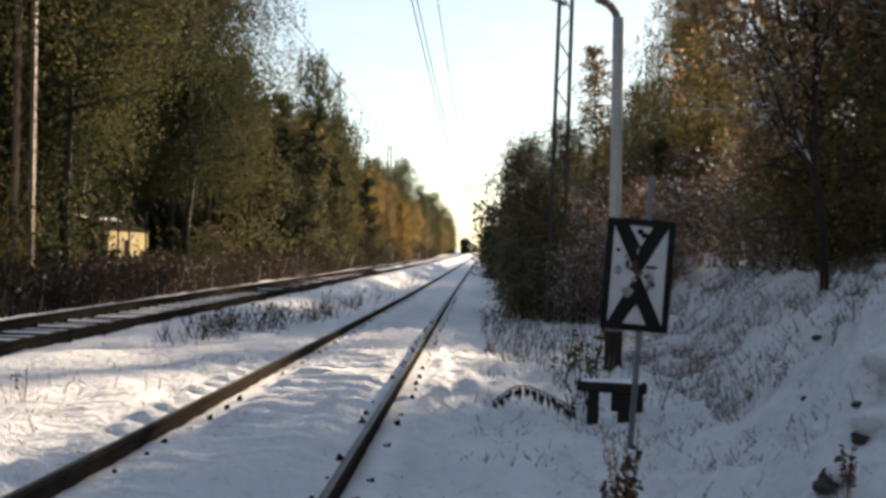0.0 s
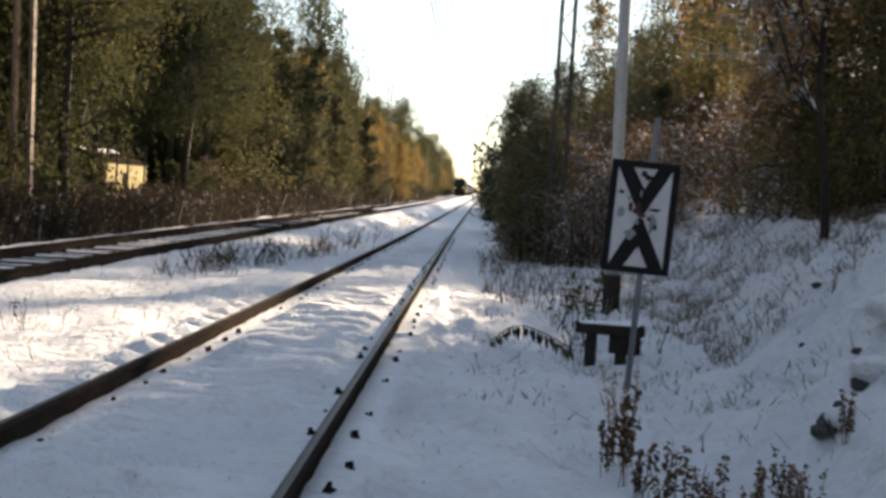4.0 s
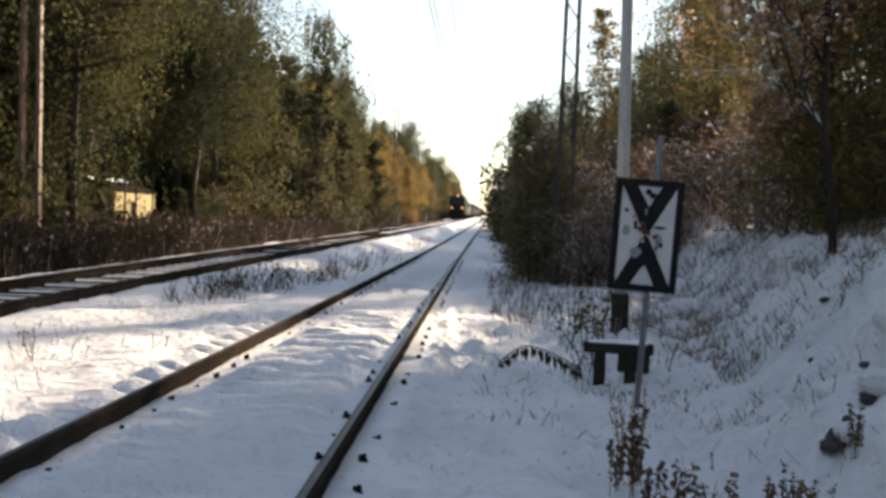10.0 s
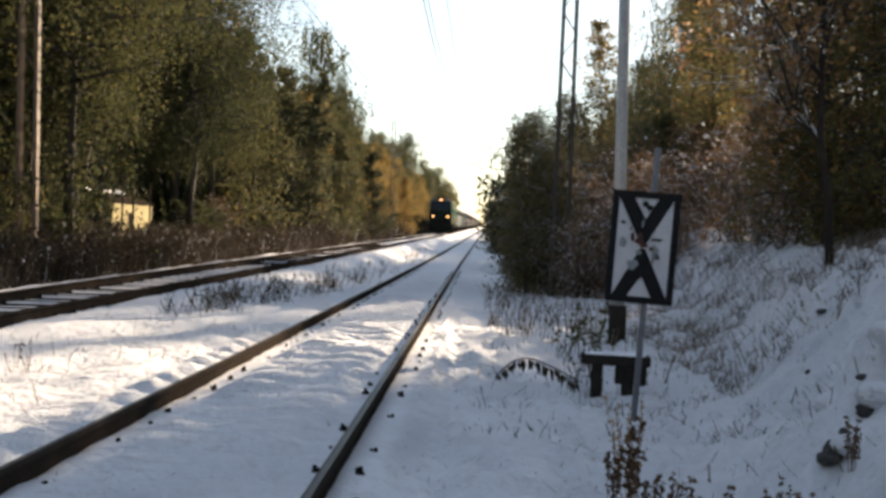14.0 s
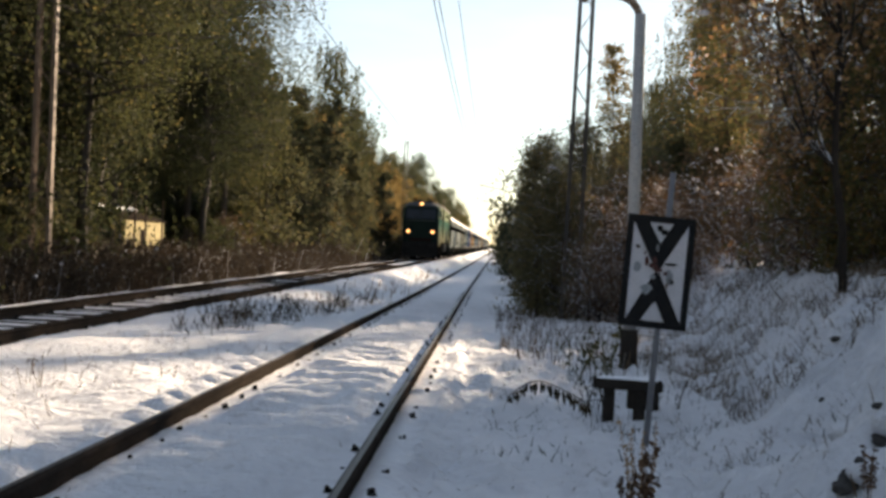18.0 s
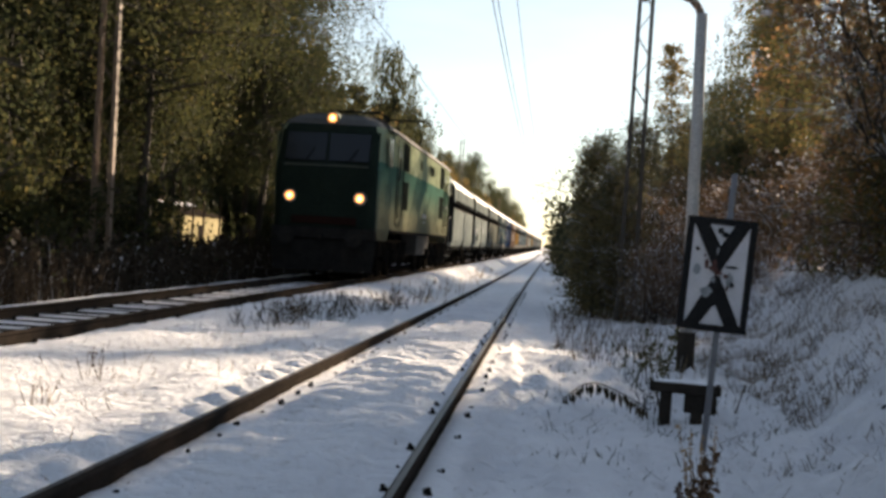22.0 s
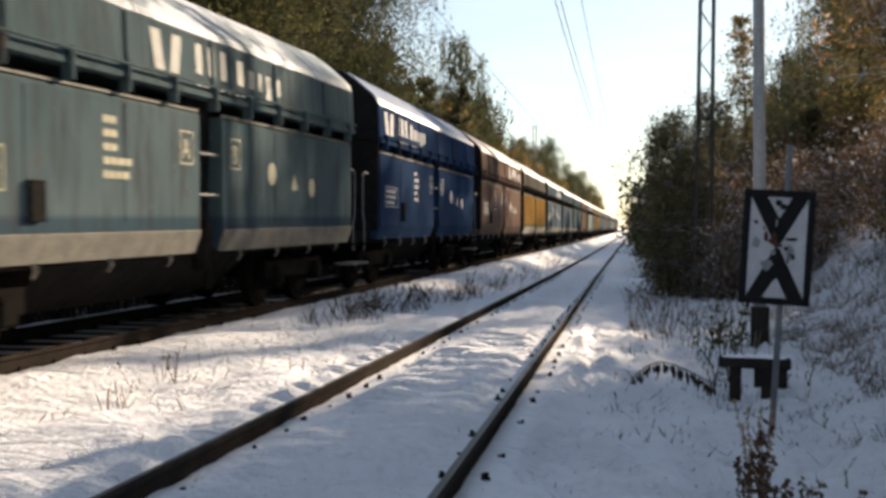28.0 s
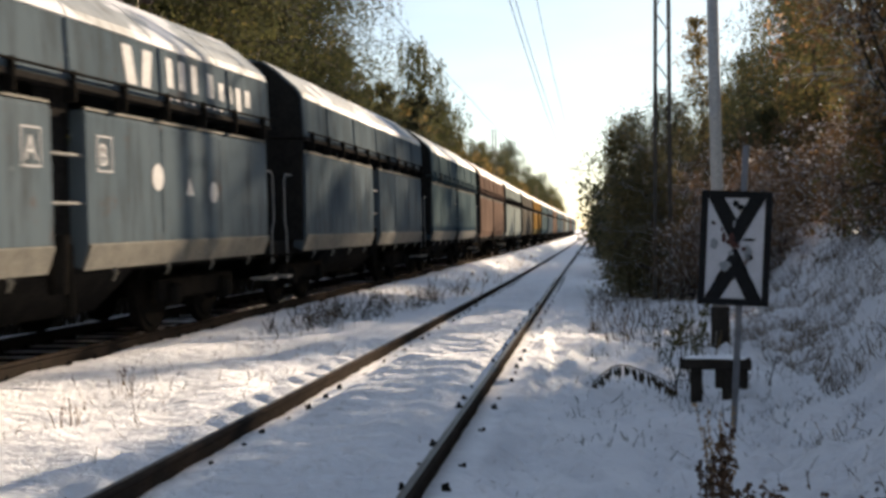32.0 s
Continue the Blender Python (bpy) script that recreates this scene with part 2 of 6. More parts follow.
def foliage(name, stops, through=0.35, rough=0.6, snow=0.0):
    """Leaves that differ one from another and let light through."""
    m = material(name, stops[0][1], 0.8)
    m.node_tree.nodes["Principled BSDF"].inputs["Specular IOR Level"].default_value = 0.12
    nt = m.node_tree
    geo = nt.nodes.new("ShaderNodeNewGeometry")
    c = ramp(m, geo.outputs["Random Per Island"], stops)
    info = nt.nodes.new("ShaderNodeObjectInfo")
    tint = ramp(m, info.outputs["Random"], [(0.0, (0.5, 0.56, 0.62)), (0.55, (0.95, 0.95, 0.95)), (1.0, (1.35, 1.2, 1.0))])
    c = mix(m, 0.8, c, tint, "MULTIPLY")
    colour(m, c)
    tr = nt.nodes.new("ShaderNodeBsdfTranslucent")
    nt.links.new(c, tr.inputs["Color"])
    ms = nt.nodes.new("ShaderNodeMixShader")
    ms.inputs["Fac"].default_value = through
    nt.links.new(nt.nodes["Principled BSDF"].outputs["BSDF"], ms.inputs[1])
    nt.links.new(tr.outputs["BSDF"], ms.inputs[2])
    nt.links.new(ms.outputs["Shader"], nt.nodes["Material Output"].inputs["Surface"])
    return m


SNOW = material("snow", (0.86, 0.87, 0.9), 0.65)
_f1 = noise_of(SNOW, 1.1, 6)
_f2 = noise_of(SNOW, 9.0, 6, rough=0.65)
_f5 = noise_of(SNOW, 4.5, 5, stretch=(0.35, 1.7, 1.0))
_f3 = noise_of(SNOW, 2.6, 8, rough=0.72)
_f4 = noise_of(SNOW, 16.0, 5, rough=0.7)
_c = ramp(SNOW, _f1, [(0.3, (0.76, 0.77, 0.8)), (0.7, (0.9, 0.9, 0.92))])
_c = mix(SNOW, ramp(SNOW, _f2, [(0.5, (0, 0, 0)), (0.75, (0.4, 0.4, 0.4))]), _c, (0.55, 0.55, 0.56))
_c = mix(SNOW, ramp(SNOW, _f3, [(0.62, (0, 0, 0)), (0.76, (0.65, 0.65, 0.65))]), _c, (0.24, 0.19, 0.12))
_c = mix(SNOW, ramp(SNOW, _f4, [(0.66, (0, 0, 0)), (0.72, (0.75, 0.75, 0.75))]), _c, (0.16, 0.12, 0.08))
colour(SNOW, _c)
_sum = mix(SNOW, 0.55, _f2, _f5)
bump(SNOW, _sum, 1.0, 0.16)
SNOWCAP = worn("snow_cover", (0.84, 0.85, 0.88), (0.9, 0.9, 0.92), 6, 0.7)
RUST = worn("rusty_steel", (0.026, 0.022, 0.019), (0.046, 0.037, 0.031), 5, 0.95, 0.0, 0.3, spec=0.0)
RAILTOP = worn("polished_rail", (0.05, 0.045, 0.04), (0.1, 0.09, 0.08), 8, 0.5, 0.0, 0.05, spec=0.2)
SLEEPER = worn("sleeper_wood", (0.02, 0.017, 0.015), (0.045, 0.039, 0.033), 6, 0.95, bumps=0.5, spots=((0.75, 0.76, 0.79), 0.62), spec=0.0)
DARKIRON = worn("dark_iron", (0.014, 0.014, 0.014), (0.032, 0.029, 0.026), 6, 0.8, 0.0, 0.3, spec=0.0)
CONCRETE = worn("concrete", (0.33, 0.33, 0.32), (0.46, 0.45, 0.43), 3, 0.85, bumps=0.3)
GALV = worn("weathered_steel", (0.15, 0.105, 0.075), (0.25, 0.18, 0.13), 5, 0.7, 0.0, 0.2, spec=0.2)
BARK = worn("bark", (0.035, 0.029, 0.024), (0.075, 0.06, 0.048), 6, 0.95, bumps=0.6, stretch=(1, 1, 0.3), distance=0.02)
SNOWBARK = worn("snowy_bark", (0.022, 0.018, 0.016), (0.05, 0.041, 0.034), 6, 0.95, bumps=0.5, spec=0.1)
_nt = SNOWBARK.node_tree
_geo = _nt.nodes.new("ShaderNodeNewGeometry")
_sep = _nt.nodes.new("ShaderNodeSeparateXYZ")
_nt.links.new(_geo.outputs["Normal"], _sep.inputs["Vector"])
_old = _nt.nodes["Principled BSDF"].inputs["Base Color"].links[0].from_socket
_top = ramp(SNOWBARK, _sep.outputs["Z"], [(0.4, (0, 0, 0)), (0.65, (1, 1, 1))])
_gap = ramp(SNOWBARK, noise_of(SNOWBARK, 3.0, 4), [(0.38, (0, 0, 0)), (0.48, (1, 1, 1))])
colour(SNOWBARK, mix(SNOWBARK, mix(SNOWBARK, 1.0, _top, _gap, "MULTIPLY"), _old, (0.8, 0.81, 0.84)))
WOOD_OLD = worn("old_wood", (0.022, 0.019, 0.017), (0.05, 0.042, 0.036), 8, 0.95, bumps=0.5, spec=0.0)
WIRE = material("wire_copper", (0.02, 0.019, 0.018), 1.0, 0.0)
WIRE.node_tree.nodes["Principled BSDF"].inputs["Specular IOR Level"].default_value = 0.0

LEAF_OLIVE = foliage("olive_leaves", [(0.0, (0.036, 0.044, 0.022)), (0.5, (0.056, 0.064, 0.03)), (0.9, (0.085, 0.086, 0.038)), (1.0, (0.17, 0.14, 0.06))], 0.45)
LEAF_DARK = foliage("dark_leaves", [(0.0, (0.045, 0.05, 0.03)), (0.6, (0.07, 0.076, 0.042)), (1.0, (0.12, 0.11, 0.057))], 0.45)
LEAF_YELLOW = foliage("yellow_leaves", [(0.0, (0.12, 0.095, 0.04)), (0.5, (0.2, 0.145, 0.06)), (1.0, (0.3, 0.2, 0.08))], 0.45)
LEAF_BROWN = foliage("oak_leaves", [(0.0, (0.24, 0.13, 0.07)), (0.5, (0.38, 0.21, 0.1)), (0.93, (0.55, 0.32, 0.14)), (1.0, (0.8, 0.8, 0.82))], 0.55)
LEAF_GREEN = foliage("green_leaves", [(0.0, (0.075, 0.088, 0.045)), (0.55, (0.12, 0.122, 0.056)), (0.85, (0.2, 0.155, 0.07)), (1.0, (0.32, 0.19, 0.08))], 0.5)
LEAF_RUSSET = foliage("russet_leaves", [(0.0, (0.25, 0.165, 0.085)), (0.5, (0.37, 0.225, 0.11)), (0.92, (0.5, 0.3, 0.14)), (1.0, (0.75, 0.75, 0.75))], 0.58)
LEAF_BUSH = foliage("bush_leaves", [(0.0, (0.12, 0.115, 0.068)), (0.6, (0.185, 0.17, 0.095)), (1.0, (0.28, 0.21, 0.11))], 0.55)
LEAF_FROST = foliage("frosted_leaves", [(0.0, (0.14, 0.09, 0.055)), (0.5, (0.22, 0.135, 0.08)), (0.86, (0.32, 0.2, 0.11)), (0.89, (0.75, 0.76, 0.79)), (1.0, (0.85, 0.85, 0.87))], 0.35)
STRAW = foliage("dry_stalks", [(0.0, (0.09, 0.055, 0.03)), (0.5, (0.16, 0.1, 0.055)), (0.85, (0.26, 0.18, 0.1)), (1.0, (0.75, 0.75, 0.78))], 0.15)

REED = foliage("dry_reed_stalks", [(0.0, (0.036, 0.026, 0.018)), (0.5, (0.06, 0.044, 0.03)), (0.94, (0.09, 0.067, 0.047)), (1.0, (0.6, 0.6, 0.63))], 0.2)


# ---- ground: one sheet of snow to the horizon ----
def graded(stops):
    out = []
    for a, b, step in stops:
        n = max(1, round((b - a) / step))
        out += [a + (b - a) * k / n for k in range(n)]
    return out + [stops[-1][1]]


def build_ground():
    xs = graded([(-900, -100, 80), (-100, -30, 10), (-30, -12, 1.5), (-12, -8, 0.5), (-8, -3.2, 0.16), (-3.2, 0, 0.08), (0, 6, 0.12), (6, 12, 0.4), (12, 30, 3), (30, 100, 10), (100, 900, 80)])
    ys = graded([(-200, -30, 15), (-30, 0, 3), (0, 4, 0.5), (4, 16, 0.12), (16, 32, 0.25), (32, 80, 1.0), (80, 200, 4), (200, 500, 15), (500, 2400, 120)])
    verts = [(x + (bend(y) if abs(x) < 40 else 0), y, ground_z(x + (bend(y) if abs(x) < 40 else 0), y)) for y in ys for x in xs]
    w = len(xs)
    faces = [(j * w + i, j * w + i + 1, (j + 1) * w + i + 1, (j + 1) * w + i) for j in range(len(ys) - 1) for i in range(w - 1)]
    me = bpy.data.meshes.new("ground")
    me.from_pydata(verts, [], faces)
    ob = part_mesh("ground", me, SNOW, smooth=True)
    tagged(ob, "uneven snow-covered ground beside the railway tracks", "ground", kind="structure")


build_ground()


# ---- tracks ----
RAIL_OUTLINE = [(-0.075, -0.172), (0.075, -0.172), (0.075, -0.16), (0.012, -0.14), (0.012, -0.05), (0.036, -0.035), (0.036, -0.016), (0.016, 0.0), (-0.016, 0.0), (-0.036, -0.016), (-0.036, -0.035), (-0.012, -0.05), (-0.012, -0.14), (-0.075, -0.16)]


def rail(name, line, up, parent, ys):
    verts, faces, mats = [], [], []
    n = len(RAIL_OUTLINE)
    for y in ys:
        x, z = line(y), climb(y) + up(y)
        verts += [(x + a, y, z + b) for a, b in RAIL_OUTLINE]
    for j in range(len(ys) - 1):
        for k in range(n):
            faces.append((j * n + k, j * n + (k + 1) % n, (j + 1) * n + (k + 1) % n, (j + 1) * n + k))
            mats.append(1 if k in (7, 8) else 0)
    me = bpy.data.meshes.new(name)
    me.from_pydata(verts, [], faces)
    ob = part_mesh(name, me, [RUST, RAILTOP], parent)
    me.polygons.foreach_set("material_index", mats if parent is near_track else [0] * len(mats))
    return ob


TRACK_YS = graded([(-60, 0, 3), (0, 60, 1.0), (60, 200, 4), (200, 900, 20)])
near_track = thing("near_track", "snow-covered railway track with rusty steel rails", "railway track", kind="structure")
far_track = thing("far_track", "railway track with rusty rails on snowy sleepers", "railway track", kind="structure")
for side in (-1, 1):
    rail("rail", lambda y: near_x(y) + side * 0.7535, lambda y: 0.0, near_track, TRACK_YS)
    rail("rail", lambda y: far_x(y) + side * 0.7535, far_up, far_track, TRACK_YS)


def ballast():
    """Dark crushed stone between and beside the far rails."""
    g = random.Random(12)
    verts, faces = [], []
    for _ in range(1000):
        y = 9 + 60 * g.random() ** 1.5
        x = far_x(y) - g.uniform(0.9, 1.6)
        r = g.uniform(0.025, 0.06)
        z = climb(y) + far_up(y) - 0.165 + g.uniform(-0.02, 0.03)
        b = len(verts)
        for d in ((1, 0, 0), (-1, 0, 0), (0, 1, 0), (0, -1, 0), (0, 0, 0.8), (0, 0, -0.8)):
            verts.append((x + d[0] * r * g.uniform(0.7, 1.3), y + d[1] * r * g.uniform(0.7, 1.3), z + d[2] * r))
        faces += [(b + i, b + j, b + k) for i, j, k in ((0, 2, 4), (2, 1, 4), (1, 3, 4), (3, 0, 4), (2, 0, 5), (1, 2, 5), (3, 1, 5), (0, 3, 5))]
    me = bpy.data.meshes.new("ballast")
    me.from_pydata(verts, [], faces)
    tagged(part_mesh("ballast", me, BALLAST), "dark crushed stone ballast of the far track", "ballast", kind="stuff")


BALLAST = worn("ballast_stone", (0.015, 0.013, 0.012), (0.036, 0.032, 0.028), 9, 0.95, spec=0.0)
ballast()


# ---- wires ----
def wire(name, line, height, ys, label, r=0.011):
    bm = bmesh.new()
    pts = [(line(y), y, climb(y) + height(y)) for y in ys]
    tube(bm, pts, r)
    return tagged(part(name, bm, WIRE), label, "wire", "overhead wires")


WIRE_YS = graded([(-40, 400, 6)])
wire("overhead_wire", lambda y: near_x(y) + 0.02, lambda y: 6.75, WIRE_YS, "thin overhead contact wire above the near track")
wire("overhead_wire", lambda y: near_x(y) - 0.02, lambda y: 7.4 + 0.5 * ((y / 60) % 1 - 0.5) ** 2, WIRE_YS, "sagging messenger wire above the near track")
wire("overhead_wire", lambda y: near_x(y) + 0.1, lambda y: 9.6, WIRE_YS, "thin feeder wire high above the near track", 0.012)
wire("overhead_wire", lambda y: far_x(y), lambda y: 6.0, WIRE_YS, "thin overhead contact wire above the far track", 0.009)
wire("overhead_wire", lambda y: far_x(y) + 0.1, lambda y: 8.2, WIRE_YS, "messenger wire above the far track", 0.011)


# ---- trees ----
def leaf_mesh(name, points, sizes, seed, flat=0.0):
    """One mesh of many small loose leaves."""
    g = np.random.default_rng(seed)
    n = len(points)
    a = g.normal(size=(n, 3))
    a /= np.linalg.norm(a, axis=1, keepdims=True)
    a[:, 2] *= 1 - flat
    b = np.cross(a, g.normal(size=(n, 3)))
    b /= np.linalg.norm(b, axis=1, keepdims=True) + 1e-9
    s = np.asarray(sizes)[:, None]
    p = np.asarray(points)
    k = 0.55
    quad = np.stack([p - a * s, p + b * s * k, p + a * s, p - b * s * k], 1).reshape(-1, 3)
    me = bpy.data.meshes.new(name)
    me.vertices.add(4 * n)
    me.vertices.foreach_set("co", quad.ravel())
    me.loops.add(4 * n)
    me.loops.foreach_set("vertex_index", np.arange(4 * n))
    me.polygons.add(n)
    me.polygons.foreach_set("loop_start", np.arange(0, 4 * n, 4))
    me.update(calc_edges=True)
    return me


def make_tree(name, label, height, radius, base, leaves, size, leaf_mat, seed, cone=0.0, limbs=26, trunk_r=0.16, droop=0.0, category="tree", bark=None, clump=0.55, stems=1, snow=0, strand=0.0):
    """A tapered trunk with limbs and twigs, and a crown of loose leaves in clumps along them."""
    g = random.Random(seed)
    t = thing(name, label, category)
    bm = bmesh.new()
    tips = []
    snow_bm = bmesh.new()
    for s in range(stems):
        lean = Vector((g.uniform(-1, 1), g.uniform(-1, 1), 0)) * (0.06 * height if stems == 1 else 0.28 * height)
        foot = Vector((g.uniform(-1, 1), g.uniform(-1, 1), 0)) * (0.0 if stems == 1 else radius * 0.35)
        spine = [foot + lean * (k / 6) ** 1.5 + Vector((g.uniform(-1, 1), g.uniform(-1, 1), 0)) * 0.02 * height * (k > 0) + Vector((0, 0, height * 0.97 * k / 6)) for k in range(7)]
        for k in range(6):
            rod(bm, spine[k], spine[k + 1], trunk_r * (1 - k / 6.4), trunk_r * (1 - (k + 1) / 6.4), 7, False)
        for i in range(limbs // stems):
            u = base / height + (1 - base / height) * (i + g.random()) / (limbs // stems)
            u = min(u, 0.985)
            k = min(5, int(u * 6))
            p = spine[k].lerp(spine[k + 1], u * 6 - k)
            v = (u - base / height) / (1 - base / height)
            if cone:
                reach = radius * (1 - v) ** cone * g.uniform(0.7, 1.1) + 0.15
            else:
                reach = radius * math.sqrt(max(0.05, 1 - (2 * v - 0.85) ** 2 / 1.45)) * g.uniform(0.55, 1.1)
            ang = i * 2.4 + g.uniform(-0.5, 0.5)
            out = Vector((math.cos(ang), math.sin(ang), g.uniform(0.1, 0.7) - droop))
            q = p
            rr = trunk_r * (1 - u) * 0.5 + 0.012
            pts = [p]
            for j in range(3):
                q = q + out * reach / 3 + Vector((g.uniform(-1, 1), g.uniform(-1, 1), g.uniform(-0.6, 0.6))) * reach * 0.08
                out.z -= droop * 0.4
                pts.append(q)
            for j in range(3):
                rod(bm, pts[j], pts[j + 1], rr * (1 - j / 3.3), rr * (1 - (j + 1) / 3.3), 5, False)
            for j in range(1, 4):
                tips.append((pts[j], 0.25 + 0.5 * reach / max(radius, 0.1)))
                for _ in range(3):
                    tw = pts[j] + Vector((g.uniform(-1, 1), g.uniform(-1, 1), g.uniform(-0.5, 0.8))) * reach * 0.33
                    rod(bm, pts[j], tw, rr * 0.35, 0.004, 4, False)
                    tips.append((tw, 0.2 + 0.4 * reach / max(radius, 0.1)))
                    if snow and g.random() < snow:
                        rod(snow_bm, pts[j] + Vector((0, 0, 0.012)), tw + Vector((0, 0, 0.012)), rr * 0.2 + 0.004, 0.004, 4, False)
    part("trunk", bm, bark or BARK, t, smooth=True)
    if snow:
        tagged(part("snow_load", snow_bm, SNOWCAP, t, "thin snow lying on the branches"), kind="stuff")
    else:
        snow_bm.free()
    ng = np.random.default_rng(seed)
    idx = ng.integers(0, len(tips), leaves)
    centre = np.array([tuple(tips[i][0]) for i in range(len(tips))])
    spread = np.array([tips[i][1] for i in range(len(tips))])
    off = ng.normal(size=(leaves, 3)) * spread[idx][:, None] * clump * radius * 0.42
    off[:, 2] -= np.abs(ng.normal(size=leaves)) * droop * radius * 0.25
    pts = centre[idx] + off
    if strand:
        # leaves strung along thin hanging twigs
        per = 14
        m = leaves // per
        start = np.repeat(pts[:m], per, 0)
        down = np.tile(np.linspace(0, 1, per), m) * np.repeat(ng.uniform(0.4, 1.0, m), per) * strand
        sway = np.repeat(ng.normal(size=(m, 2)) * 0.25, per, 0) * down[:, None]
        pts = start + np.c_[sway, -down] + ng.normal(size=start.shape) * 0.06
    pts = pts[pts[:, 2] > 0.1]
    me = leaf_mesh("crown", pts, size * ng.uniform(0.6, 1.4, len(pts)), seed)
    tagged(part_mesh("crown", me, leaf_mat, t), kind="stuff")
    return t


def make_oak(label, height, leaves, seed):
    """A young oak: a crooked stem, limbs that rise and fork into fine snowy twigs, small leaves along them."""
    g = random.Random(seed)
    t = thing("oak_tree", label, "tree")
    wood, twig, spots, snow_bm = bmesh.new(), bmesh.new(), [], bmesh.new()

    def grow(p, way, length, r, level):
        n = (7, 5, 4, 3)[level]
        for k in range(n):
            way = (way + Vector((g.uniform(-1, 1), g.uniform(-1, 1), g.uniform(-0.6, 1.0) if level else 1.0)) * (0.28, 0.25, 0.3, 0.4)[level]).normalized()
            q = p + way * length / n
            r1 = r * (1 - 0.75 / n)
            rod(wood if level < 2 else twig, p, q, r, r1, (8, 6, 4, 3)[level], False)
            if level >= 2:
                spots.append((p + q) / 2)
                spots.append(q)
            if level in (1, 2) and g.random() < 0.025:
                bmesh.ops.create_icosphere(snow_bm, subdivisions=1, radius=g.uniform(0.03, 0.085), matrix=Matrix.Translation(q + Vector((0, 0, 0.02))) @ Matrix.Diagonal((1.3, 1.3, 0.6, 1)))
            if level < 3 and (level or k > 0):
                for _ in range((4, 3, 2)[level]):
                    a = g.uniform(0, 2 * math.pi)
                    side = way.orthogonal().normalized()
                    side = Matrix.Rotation(a, 3, way) @ side
                    lift = (0.95, 0.7, 0.5)[level]
                    reach = ((0.52, 0.5, 0.45)[level] * length) * g.uniform(0.6, 1.1) * (1 - (0.6 if level == 0 else 0.3) * k / n)
                    grow(q, (side + way * lift).normalized(), reach, max(0.0055, r1 * (0.5, 0.45, 0.5)[level]), level + 1)
            p, r = q, r1

    grow(Vector((0, 0, 0)), Vector((0.03, 0, 1)), height, 0.009 * height + 0.008, 0)
    part("trunk", wood, SNOWBARK, t, smooth=True)
    tagged(part("twig", twig, SNOWBARK, t, "fine twigs edged with snow"), kind="stuff")
    tagged(part("snow_load", snow_bm, SNOWCAP, t, "small clumps of snow caught in the branches"), kind="stuff")
    ng = np.random.default_rng(seed)
    c = np.array([tuple(v) for v in spots])
    pts = c[ng.integers(0, len(c), leaves)] + ng.normal(size=(leaves, 3)) * 0.09
    tagged(part_mesh("crown", leaf_mesh("crown", pts, 0.046 * ng.uniform(0.6, 1.4, leaves), seed), LEAF_BROWN, t), kind="stuff")
    return t


def put(t, x, y, turn=0.0, scale=1.0, sink=0.1):
    c = copy_thing(t, pose(x, y, ground_z(x, y, False) - sink, 0, 0, turn))
    c.scale = (scale, scale, scale * R.uniform(0.92, 1.08))
    return c


def remove(t):
    for o in [*t.children_recursive, t]:
        bpy.data.objects.remove(o)


